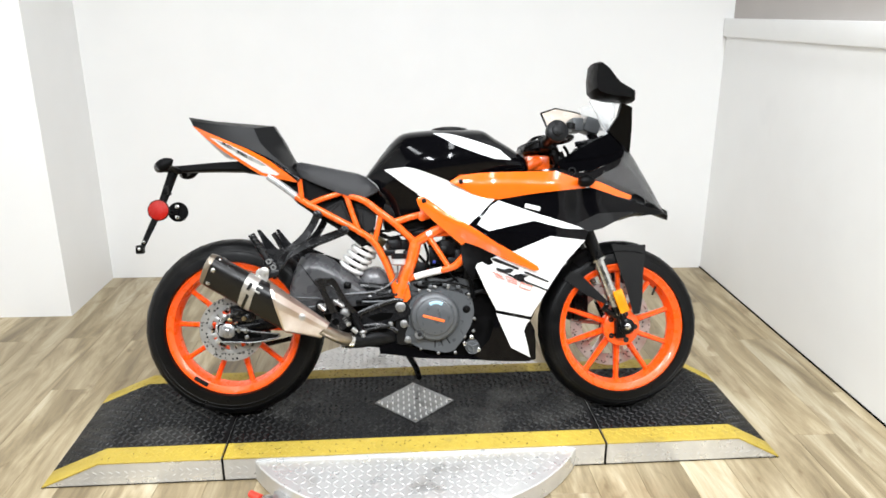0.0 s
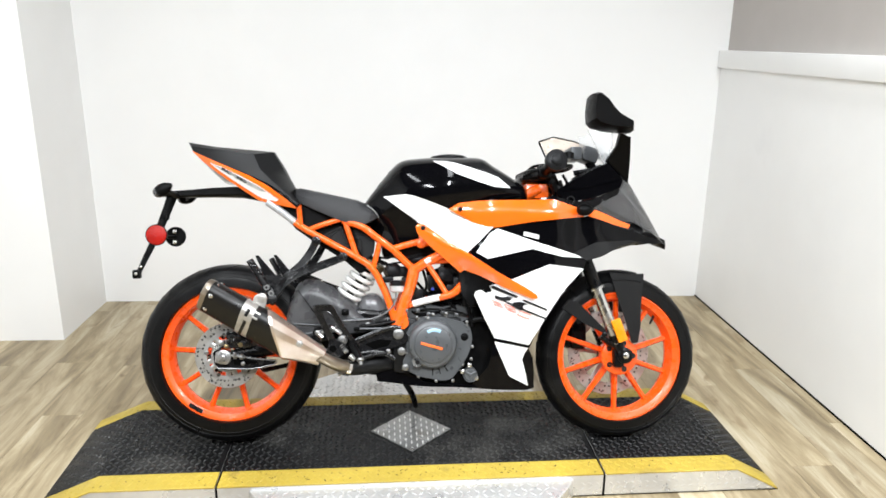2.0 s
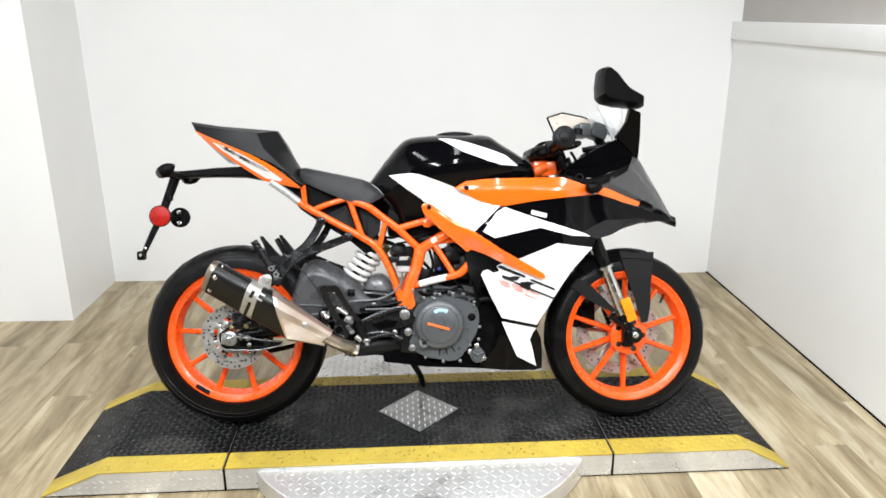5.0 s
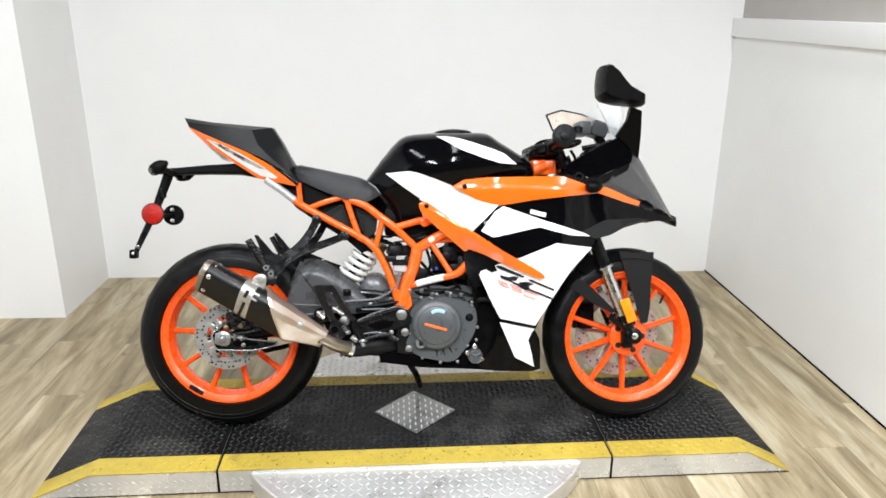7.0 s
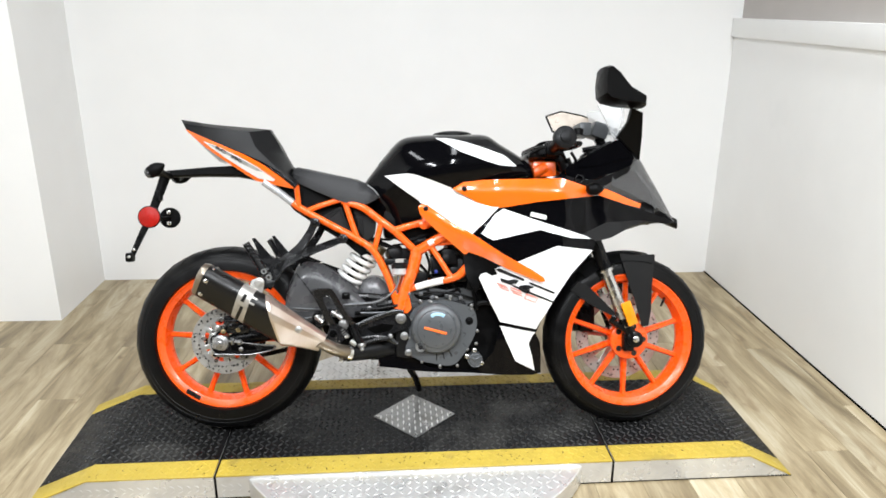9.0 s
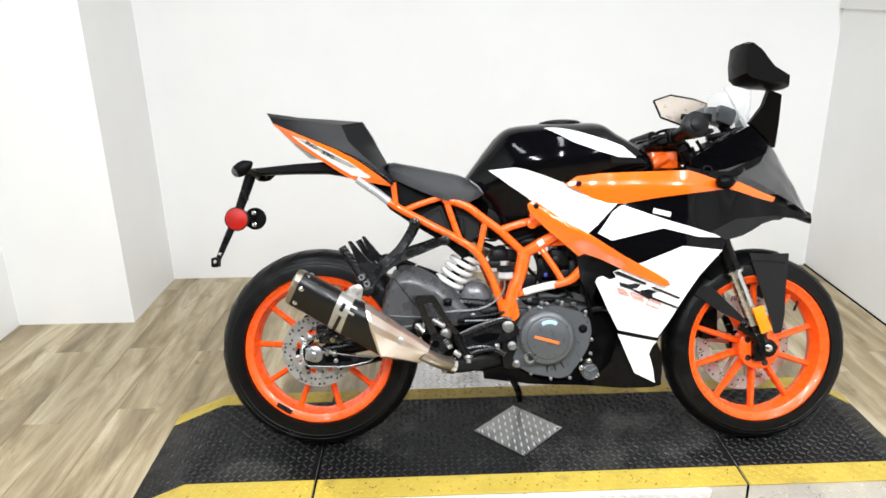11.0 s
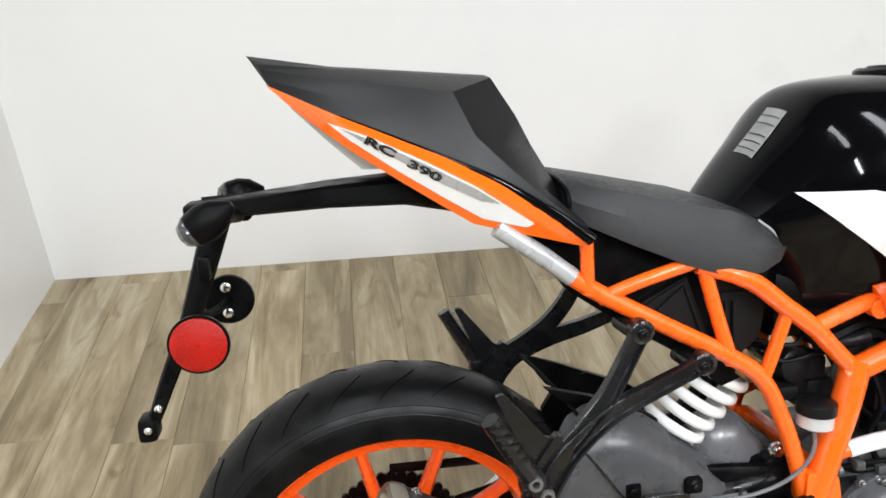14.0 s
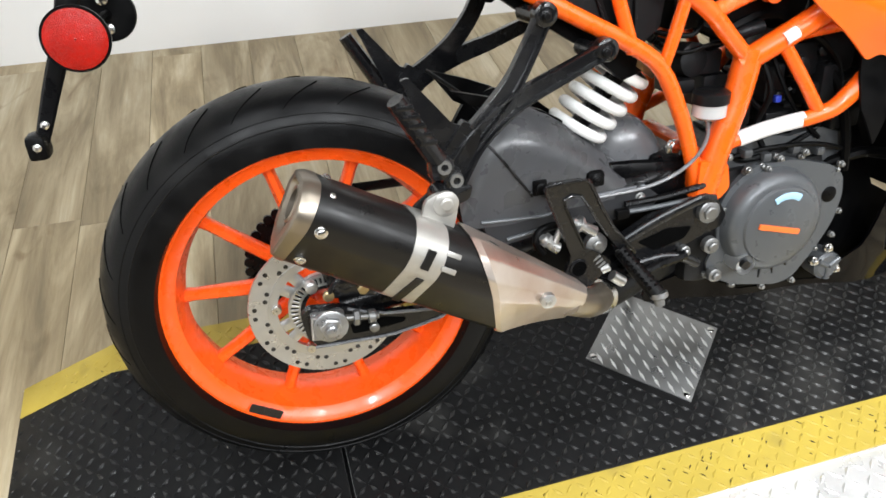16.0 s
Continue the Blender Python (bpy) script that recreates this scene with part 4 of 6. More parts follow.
def foot_bracket(sgn):
    def f(bm):
        """Spreads the lower end outwards, and mirrors it for the other side."""
        for v in bm.verts:
            k = max(0.0, min(1.4, (.30 - v.co.x) / .15))
            v.co.y -= .018 * k
            v.co.z += .010 * k
        return bm if sgn > 0 else moved(flipped(bm), Matrix.Translation((.008, -.042, .002)))

    a1 = beam([(0.304, -0.150, 0.378), (0.283, -0.147, 0.334), (0.256, -0.153, 0.293), (0.224, -0.160, 0.261), (0.199, -0.166, 0.240)], .0108, .0135, .0065)
    a2 = beam([(0.392, -0.143, 0.319), (0.324, -0.148, 0.294), (0.259, -0.155, 0.269), (0.206, -0.166, 0.236), (0.181, -0.170, 0.208), (0.156, -0.174, 0.169)], .0098, .0165, .0065)
    web = skin(rounded([(0.184, 0.258), (0.207, 0.243), (0.188, 0.195), (0.166, 0.154), (0.138, 0.169), (0.150, 0.212)], .004), lambda x, z: -.170, .012)
    ob = part("pillion_bracket", f(join(a1, a2, web, tube([(0.298, -0.142, 0.363), (0.293, -0.095, 0.364)], .011), tube([(0.376, -0.134, 0.313), (0.373, -0.095, 0.313)], .011))), CAST, bike, "black cast pillion foot-rest bracket")
    part("heel_guard", f(skin(rounded([(0.112, 0.310), (0.122, 0.312), (0.171, 0.255), (0.210, 0.240), (0.188, 0.197), (0.152, 0.219)], .003), lambda x, z: -.166, .006)), CAST, ob)
    peg = join(tube([(0.099, -0.192, 0.296), (0.119, -0.189, 0.263), (0.145, -0.184, 0.220)], (.011, .013), 10, 3), *[block(*p, .020, .006, .006, .001) for p in [(0.107, -0.200, 0.289), (0.114, -0.199, 0.278), (0.120, -0.198, 0.267), (0.127, -0.197, 0.256), (0.133, -0.196, 0.246)]])
    part("foot_peg", f(peg), CAST, ob)
    part("peg_hinge", f(join(block(.149, -.180, .209, .030, .026, .026, .006), block(.160, -.182, .196, .024, .022, .026, .006))), CAST, ob)
    for px_, pz_ in ((.150, .213), (.164, .195)):
        part("hinge_pin", f(lathe([(.0045, -.196), (.0085, -.196), (.0095, -.192), (.0095, -.185), (.0045, -.185)], 20, (px_, 0, pz_))), BOLT, ob)
    for bx, by, bz in ((.300, -.150, .368), (.385, -.143, .316)):
        part("boss", f(join(knob((bx, by + .012, bz), (bx, by - .0050, bz), .0105, 28, .0015), lathe([(.0072, by - .0060), (.0094, by - .0060), (.0094, by - .004), (.0072, by - .004)], 28, (bx, 0, bz)))), CAST, ob)
    if sgn > 0:
        bolts(ob, [(.299, -.156, .367), (.382, -.149, .314)], .0052, .005, SATIN)


foot_bracket(1)
foot_bracket(-1)

# exhaust
ax, eu, ev = Vector((.857, 0, -.515)), Vector((.515, 0, .857)), Vector((0, 1, 0))
CAN = [(.206, .217), (.262, .222), (.283, .211), (.2915, .190), (.286, .170), (.246, .117), (.232, .111), (.214, .114), (.192, .142), (.190, .200)]
CAN_C = (.243, .168)


def can_ring(run, grow=1.0, lean=0.0, mid=None, soft=.010, k=4):
    """A ring of the silencer's rounded many-sided section at the distance run along its axis; lean slants the ring."""
    out = []
    for w, h in rounded(CAN, soft, k):
        w, h = (mid or CAN_C)[0] + (w - CAN_C[0]) * grow, (mid or CAN_C)[1] + (h - CAN_C[1]) * grow
        out.append(ax * (run + lean * (CAN_C[1] - h)) + eu * (h - .006) - ev * w)
    return out


STRAP = mat("dull_strap_alloy", (.44, .425, .395), .42, metal=.6, var=.15, scale=50, dirt=(.30, .27, .23), dirt_at=.6)
SHIELD = mat("warm_steel_shield", (.60, .53, .47), .36, metal=.85, var=.18, scale=14, dirt=(.47, .35, .28), dirt_at=.54)
sleeve = part("silencer", loft([can_ring(-.124, .955), can_ring(-.06, .97), can_ring(.0, .985), can_ring(.06, 1.0, .30), can_ring(.112, 1.0, .95)]), SLEEVE, bike, "black silencer with steel caps", 30)
MOUTH = (.240, .182)
part("end_cap", loft([can_ring(-.120, .42, .06, MOUTH), can_ring(-.134, .50, .06, MOUTH), can_ring(-.1385, .62, .06, (.242, .176)), can_ring(-.1395, .80, .06), can_ring(-.1375, .90, .06), can_ring(-.132, .955, .04), can_ring(-.122, .975), can_ring(-.1215, .955)]), BRONZED, sleeve, "heat-tinted steel end cap", 26)
mouth_at = ax * -.1310 + eu * (MOUTH[1] - .006) - ev * MOUTH[0]
mouth_turn = Matrix.Translation(mouth_at) @ (-ax).to_track_quat("Y", "Z").to_matrix().to_4x4()
part("mouth_ring", moved(lathe([(.0175, .0), (.0215, .0), (.0215, .006), (.0195, .008), (.0175, .006)], 36), mouth_turn), BRONZED, sleeve)
# black disc stands in for the darkness inside the pipe
part("pipe_mouth", moved(lathe([(.0005, -.004), (.0176, -.004), (.0176, -.002), (.0005, -.002)], 30), mouth_turn), BLACK_PRINT_SHADE, sleeve)


def can_bolt(run, w, h, out, r=.0045):
    p = ax * run + eu * (h - .006) - ev * w
    n = (eu * out[1] - ev * out[0]).normalized()
    part("bolt", join(knob(p - n * .004, p + n * .0015, r * 1.1, 16, .0008), knob(p + n * .001, p + n * .0045, r * .75, 12, .0015)), STEEL, sleeve)


for w, h, out in ((.2690, .2125, (.45, .9)), (.2865, .178, (1, -.1)), (.256, .130, (.8, -.6)), (.216, .2150, (-.1, 1))):
    can_bolt(-.108, w, h, out)
rim_rows = [(-.006, 1.006), (.034, 1.012), (.034, .975), (-.006, .97)]
part("strap", loft([can_ring(r, g, .10) for r, g in rim_rows + rim_rows[:1]], True, False), STRAP, sleeve, "pale slotted metal strap")
turn = Matrix.Rotation(math.atan2(-ax.z, ax.x), 4, "Y")


def on_can(run, w, h, out):
    """A pose on the silencer's skin, with its y axis along the outward direction."""
    n = (eu * out[1] - ev * out[0]).normalized()
    side_ = n.cross(ax)
    m = Matrix((ax, n, side_)).transposed().to_4x4()
    m.translation = ax * run + eu * (h - .006) - ev * w
    return m


LOW, HIGH = (.81, -.59), (.95, .30)
for run, w, h, out, long_ in ((.018, .2630, .1390, LOW, .060), (.012, .2905, .1895, (1, .05), .024)):
    part("strap_slot", moved(block(0, 0, 0, .010, .004, long_, .001), on_can(run, w, h, out)), SLEEVE, sleeve)
part("strap_finger", join(*[moved(block(0, 0, 0, .018, .003, .0060, .001), on_can(.039, w, h, out)) for w, h, out in ((.2865, .2030, HIGH), (.2915, .1860, (1, .05)))]), STRAP, sleeve)
part("hanger", prism(rounded([(.111, .178), (.117, .199), (.133, .2055), (.148, .204), (.156, .189), (.153, .172), (.146, .150), (.114, .156)], .007), -.243, -.234, .003), STRAP, sleeve, "pale hanger ear")
part("hanger_bolt", join(knob((.141, -.240, .192), (.141, -.246, .192), .0105, 24, .002), knob((.141, -.245, .192), (.141, -.2485, .192), .0060, 6)), STRAP, sleeve)
part("hanger_tab", join(prism(rounded([(.100, .166), (.112, .182), (.138, .200), (.184, .194), (.180, .178), (.150, .168)], .004), -.210, -.204), knob((.141, -.205, .192), (.141, -.236, .192), .009)), CAST, sleeve)


def shield_ring(run, more=1.0):
    """A ring of the heat shield, which tapers straight from its slanted rear rim to its tip."""
    k = (run - .120) / .156
    return can_ring(run, (1.045 - .515 * k) * more, .90 * (1 - k), (.243 - .048 * k, .168 + .001 * k), .0035)


cone = part("heat_shield", loft([can_ring(.1105, 1.035, .95, None, .0035)] + [shield_ring(.120 + .026 * i) for i in range(7)]), SHIELD, sleeve, "faceted warm-toned steel heat shield", 14)
spot = on_can(.203, .2545, .172, (.97, -.12))
spot.translation = Vector((.2565, -.2615, .0500))
part("shield_bolt", moved(join(lathe([(.001, -.004), (.0100, -.004), (.0100, .0030), (.0065, .0045), (.001, .0045)], 24), lathe([(.001, .004), (.0045, .004), (.0040, .0070), (.001, .0070)], 6)), spot), ALLOY, cone)
part("header_pipe", tube([tuple(ax * .262 + eu * .164 - ev * .206), (.345, -.185, -.018), (.372, -.160, -.034), (.396, -.134, -.044)], (.019, .022), 18), BRONZED, bike, "heat-tinted exhaust pipe")
part("catalyst_pipe", tube([(0.393, -0.132, -0.046), (0.432, -0.110, -0.046), (0.488, -0.085, -0.040), (0.563, -0.050, -0.043), (0.661, -0.020, -0.066)], (.025, .040), 16), ENGINE, bike)
part("pipe_clamp", join(tube([(0.386, -0.136, -0.043), (0.400, -0.129, -0.047)], .0275, 18, 1), tube([(0.386, -0.136, -0.038), (0.371, -0.140, -0.063)], .005, 8, 1), knob((0.371, -0.138, -0.063), (0.371, -0.148, -0.061), .006)), STEEL, bike)
part("catalyst_box", skin(rounded([(0.416, -0.014), (0.469, 0.000), (0.544, -0.027), (0.574, -0.056), (0.543, -0.084), (0.449, -0.076), (0.411, -0.056)], .01), lambda x, z: -.085, .10, .02), ENGINE, bike)

# engine
clutch_c = (.674, -.133, .026)
eng = part("engine", join(block(.66, 0, .02, .24, .24, .19, .03), tube([(.72, 0, .10), (.79, 0, .26)], .075, 20, 1), block(.77, 0, .255, .11, .17, .07, .015)), ENGINE, bike, "single-cylinder engine with grey covers")
for i in range(6):
    part("cooling_fin", block(.74 + .012 * i, 0, .095 + .022 * i, .16, .17, .008, .002), ENGINE, eng)
case = [(0.586, 0.056), (0.602, 0.087), (0.643, 0.116), (0.713, 0.114), (0.780, 0.094), (0.802, 0.075), (0.807, 0.038), (0.797, -0.005), (0.770, -0.051), (0.738, -0.091), (0.710, -0.098), (0.627, -0.081), (0.584, -0.057), (0.574, -0.035), (0.589, 0.000)]
part("crankcase_cover", skin(rounded(case, .012), lambda x, z: -.125, .05, .05), CASE, eng, "grey painted crankcase cover")
cx, _, cz = clutch_c
part("clutch_cover", lathe([(.001, -.158), (.056, -.158), (.060, -.1565), (.062, -.153), (.069, -.152), (.076, -.148), (.080, -.140), (.083, -.118), (.001, -.118)], 64, (cx, 0, cz)), CASE, eng, "round grey clutch cover")
for d in (-62, -76, -90):
    part("cover_rib", spoke((cx, 0, cz), radians(d), .080, .104, .0022, .0016, .003, .002, -.126, -.124), ENGINE, eng)
part("cover_band", moved(block(0, 0, 0, .074, .004, .0085, .001), Matrix.Translation((cx - .004, -.1590, cz - .004)) @ pose(0, 0, 0, 0, 16, 0)), mat("orange_print", (.85, .16, .03), .4, var=.04), eng, "orange maker's mark as a plain bar")
part("cover_sticker", moved(tube([(.034 * math.cos(a), 0, .030 * math.sin(a)) for a in (radians(d) for d in (52, 70, 90, 110, 128))], .0055, 8, 3, .25, (0, 1, 0)), Matrix.Translation((cx + .004, -.1590, cz + .018))), BLUE_PRINT, eng, "pale blue sticker")
bolts(eng, [(0.596, -0.123, 0.054), (0.627, -0.123, 0.107), (0.653, -0.123, 0.112), (0.676, -0.123, 0.123), (0.720, -0.123, 0.117), (0.789, -0.123, 0.085), (0.807, -0.123, 0.013), (0.803, -0.123, -0.028), (0.774, -0.123, -0.046), (0.741, -0.123, -0.098), (0.685, -0.123, -0.098), (0.627, -0.123, -0.082), (0.577, -0.123, -0.054), (0.589, -0.123, -0.004)], .0038, .006, BOLT)
part("filler_cap", join(lathe([(.001, -.143), (.014, -.143), (.016, -.156), (.016, -.123), (.001, -.123)], 24, ((0.622, -0.133, -0.030)[0], 0, (0.622, -0.133, -0.030)[2]))), ALLOY, eng)
part("filler_slot", lathe([(.001, -.158), (.007, -.158), (.007, -.150), (.001, -.150)], 16, ((0.622, -0.133, -0.030)[0], 0, (0.622, -0.133, -0.030)[2])), BLACK_PRINT_SHADE, eng)
wp = (0.799, -0.118, -0.080)
part("water_pump", join(lathe([(.001, -.133), (.018, -.133), (.022, -.129), (.024, -.130), (.024, -.10), (.001, -.10)], 28, (wp[0], 0, wp[2])), *[spoke((wp[0], 0, wp[2]), radians(120 * i + 30), .002, .022, .004, .004, .004, .004, -.133, -.133) for i in range(3)]), CASE, eng)
bolts(eng, [(0.773, -0.128, -0.068), (0.818, -0.128, -0.090), (0.796, -0.128, -0.048)], .0055, .008)
# black disc puts the shade of a recess in the cover into colour
part("cover_recess_shade", lathe([(.001, -.127), (.011, -.127), (.013, -.126), (.013, -.120), (.001, -.120)], 28, ((0.781, -0.140, 0.046)[0], 0, (0.781, -0.140, 0.046)[2])), BLACK, eng)
for nm, pts, r, mt in (("coolant_hose", [(0.532, -0.070, 0.335), (0.588, -0.080, 0.306), (0.665, -0.075, 0.323), (0.741, -0.070, 0.293)], .010, BLACK), ("clutch_cable", [(0.549, -0.110, 0.232), (0.555, -0.125, 0.176), (0.529, -0.125, 0.136), (0.473, -0.120, 0.111), (0.380, -0.115, 0.105)], .0028, GREY),
                       ("coolant_hose", [(0.773, -0.100, 0.085), (0.828, -0.120, 0.105), (0.884, -0.120, 0.094)], .009, BLACK), ("wiring", [(0.437, -0.060, 0.327), (0.531, -0.050, 0.287), (0.588, -0.060, 0.248), (0.643, -0.070, 0.190), (0.719, -0.080, 0.208)], .006, BLACK), ("wiring", [(0.625, -0.070, 0.229), (0.680, -0.090, 0.172), (0.736, -0.090, 0.133)], .005, BLACK),
                       ("brake_hose", [(0.435, -0.120, 0.089), (0.491, -0.125, 0.092), (0.556, -0.130, 0.102)], .005, SATIN), ("breather_hose", [(0.664, -0.060, 0.247), (0.722, -0.060, 0.265), (0.769, -0.060, 0.226)], .012, BLACK), ("shift_rod", [(0.604, -0.100, 0.136), (0.631, -0.110, 0.121), (0.697, -0.110, 0.129), (0.764, -0.100, 0.152)], .005, BLACK)):
    part(nm, tube(pts, r, 8), mt, bike)
part("throttle_body", join(knob((0.538, -0.020, 0.264), (0.550, -0.085, 0.272), .017, 18), block(*(0.573, -0.055, 0.264), .050, .05, .034, .006), block(*(0.530, -0.070, 0.238), .036, .05, .020, .004), tube([(0.592, -0.060, 0.286), (0.618, -0.085, 0.301), (0.648, -0.090, 0.308)], .010, 10), block(*(0.679, -0.060, 0.224), .032, .07, .055, .006)), ENGINE, bike)
part("upper_case", join(skin(rounded([(0.567, 0.126), (0.597, 0.153), (0.656, 0.156), (0.709, 0.144), (0.756, 0.152), (0.810, 0.135), (0.804, 0.071), (0.744, 0.086), (0.637, 0.097), (0.578, 0.087)], .006), lambda x, z: -.106, .05, .05), *[block(*p, .015, .022, .014, .005) for p in [(0.590, -0.112, 0.126), (0.627, -0.115, 0.135), (0.663, -0.112, 0.123), (0.710, -0.114, 0.129), (0.755, -0.113, 0.119)]]), mat("worn_engine_casting", (.085, .089, .093), .42, metal=.4, var=.35, scale=60, bump=.25, bump_scale=250), eng, "grey engine casting")
bolts(eng, [(0.590, -0.130, 0.138), (0.625, -0.130, 0.113), (0.660, -0.130, 0.109), (0.678, -0.130, 0.122), (0.721, -0.130, 0.125), (0.789, -0.130, 0.096)], .0040, .006, BOLT)
part("cylinder_fin", join(block(*(0.762, -0.090, 0.207), .030, .04, .075, .006), block(*(0.801, -0.090, 0.169), .05, .04, .05, .006)), ENGINE, eng)
part("hose_clip", block(*(0.678, -0.105, 0.205), .010, .008, .010, .002), BLUE_CLIP, eng)
# added black sheet darkens the see-through gap between engine and fairing
part("belly_filler", skin([(0.491, -0.081), (0.545, 0.023), (0.577, 0.098), (0.632, 0.125), (0.736, 0.133), (0.825, 0.188), (0.899, 0.030), (1.002, -0.030), (1.011, -0.123), (0.828, -0.129), (0.618, -0.115)], lambda x, z: -.088, .02, .05), BLACK, bike)
part("cylinder_cover", join(block(*(0.725, -0.060, 0.253), .050, .07, .050, .008), block(*(0.739, -0.070, 0.204), .030, .07, .030, .005), block(*(0.692, -0.075, 0.174), .05, .05, .018, .004), knob((0.712, -0.090, 0.247), (0.711, -0.106, 0.247), .010), knob((0.750, -0.090, 0.265), (0.749, -0.104, 0.265), .006), knob((0.684, -0.090, 0.206), (0.684, -0.104, 0.206), .006), knob((0.733, -0.100, 0.190), (0.732, -0.112, 0.191), .005)), ENGINE, eng)
for pts, r in (([(0.483, -0.085, 0.317), (0.532, -0.100, 0.310), (0.551, -0.095, 0.332)], .0035), ([(0.490, -0.090, 0.303), (0.520, -0.100, 0.288), (0.573, -0.100, 0.295), (0.629, -0.095, 0.282)], .003), ([(0.647, -0.100, 0.267), (0.657, -0.115, 0.220), (0.645, -0.110, 0.173), (0.655, -0.120, 0.136)], .0045), ([(0.670, -0.095, 0.263), (0.687, -0.112, 0.214), (0.720, -0.110, 0.172), (0.757, -0.110, 0.137)], .0035), ([(0.760, -0.100, 0.246), (0.784, -0.115, 0.190), (0.798, -0.120, 0.133), (0.805, -0.120, 0.081)], .007), ([(0.701, -0.090, 0.304), (0.738, -0.105, 0.281), (0.771, -0.105, 0.246), (0.781, -0.110, 0.205)], .0055), ([(0.613, -0.110, 0.129), (0.659, -0.125, 0.140), (0.734, -0.125, 0.135), (0.790, -0.120, 0.119), (0.829, -0.110, 0.104)], .0035)):
    part("wiring", tube(pts, r, 8), BLACK, bike)
part("airbox", block(.62, 0, .36, .22, .17, .10, .02), BLACK, bike)
part("starter_housing", join(block(*(0.628, -0.060, 0.183), .05, .05, .04, .006), block(*(0.595, -0.050, 0.219), .04, .05, .05, .006)), ENGINE, bike)
part("radiator", block(.93, 0, .16, .035, .24, .26, .006, None), BLACK, bike)

# added black sheet darkens the open space behind the swing arm
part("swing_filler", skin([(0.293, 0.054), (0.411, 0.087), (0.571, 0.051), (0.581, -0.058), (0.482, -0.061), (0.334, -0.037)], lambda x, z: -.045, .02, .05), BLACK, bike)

# rider foot rest, brake pedal and heel plate
GUARD = [(.335, .046), (.324, .073), (.307, .114), (.291, .153), (.299, .162), (.342, .162), (.354, .154), (.371, .121), (.397, .077), (.435, .030), (.420, .025), (.387, .068), (.365, .101), (.342, .138), (.318, .137), (.332, .101), (.355, .053)]


def guard_y(x, z):
    return -.150 - .147 * z


ctl = part("foot_control", skin(GUARD, guard_y, .009, .02), CAST, bike, "black heel guard frame and foot-rest hanger")
for ids, r in (((1, 2, 3, 4, 5, 6, 7, 8, 9), .0022), ((11, 12, 13, 14, 15, 16), .0018)):
    part("guard_edge", tube([(GUARD[i][0], guard_y(*GUARD[i]) - .0015, GUARD[i][1]) for i in ids], r, 8, 2), CAST, ctl)
part("heel_plate", skin(rounded([(.339, .049), (.358, .051), (.382, .036), (.400, .021), (.395, .009), (.378, -.005), (.364, -.015), (.340, -.006), (.327, .009), (.336, .032)], .005), lambda x, z: -.152, .008), CAST, ctl)
# near-black disc, the shade of a hole put into its colour
part("plate_hole", lathe([(.001, -.1535), (.0115, -.1535), (.0115, -.150), (.001, -.150)], 24, (.350, 0, .020)), RECESS_SHADE, ctl)
part("hole_rim", lathe([(.0112, -.1545), (.0140, -.1540), (.0140, -.150), (.0112, -.150)], 28, (.350, 0, .020)), CAST, ctl)
part("hanger_plate", skin(rounded([(.411, .036), (.470, .067), (.548, .085), (.579, .076), (.597, .049), (.589, .030), (.562, .022), (.521, .006), (.456, -.001), (.428, .010)], .006), lambda x, z: -.130, .010), CAST, ctl)
# near-black sheet colours the plate's opening as if it lay in shade
part("plate_hole", skin(rounded([(.452, .030), (.500, .044), (.540, .040), (.528, .022), (.480, .012)], .005), lambda x, z: -.1312, .001), RECESS_SHADE, ctl)
part("hanger_rib", tube([(.408, -.140, .034), (.474, -.138, .062), (.544, -.136, .083), (.570, -.134, .078)], (.0075, .0085), 10, 4, .7), CAST, ctl)
# lighter bar puts the highlight along the rib into the colour
part("rib_edge_highlight", tube([(.410, -.144, .041), (.474, -.142, .069), (.544, -.140, .089)], .0018, 8), CASE, ctl)
part("hanger_rib", tube([(.430, -.140, -.002), (.482, -.140, .003), (.520, -.139, -.003), (.550, -.138, -.020)], (.0070, .0080), 10, 4, .8), CAST, ctl)
# pale bar, the lower rib's highlight put in as colour
part("rib_edge_highlight", tube([(.440, -.144, .004), (.482, -.146, .009), (.518, -.145, .003)], .0014, 8), GREY, ctl)
for x, z, r in ((.562, .061, .0110), (.572, .004, .0082), (.584, -.049, .0070), (.528, .004, .0052)):
    part("hanger_bolt", join(knob((x, -.128, z), (x, -.140, z), r * 1.1, 24), knob((x, -.139, z), (x, -.146, z), r * .72, 6)), BOLT, ctl)
part("brake_rod", tube([(.418, -.125, .080), (.472, -.125, .079), (.549, -.125, .081)], .0036, 8), CASE, ctl)
part("rod_clip", block(.426, -.128, .080, .020, .012, .014, .003), BLACK, ctl)
peg_line = [Vector((.412, -.155, .036)), Vector((.424, -.185, .015)), Vector((.440, -.215, -.009))]
peg = part("rider_peg", tube(peg_line, (.0105, .0115), 14, 3), RUBBER, ctl, "black ribbed rubber foot peg")
for i in range(9):
    p = peg_line[0].lerp(peg_line[2], .12 + .095 * i) + Vector((-.003, -.004, .009))
    part("peg_tread", join(*[block(p.x + d, p.y, p.z - abs(d) * .4, .005, .0045, .006, .001) for d in (-.007, .001, .009)]), BLACK, peg)
part("peg_tip", join(knob((.440, -.214, -.010), (.442, -.217, -.026), .0052, 14, .002), knob((.440, -.213, -.006), (.441, -.216, -.014), .0095, 16, .002)), BOLT, peg)
part("brake_pedal", tube([(.430, -.148, -.004), (.445, -.150, -.012), (.481, -.146, -.004), (.526, -.140, .000)], (.006, .008), 8), SATIN, ctl)
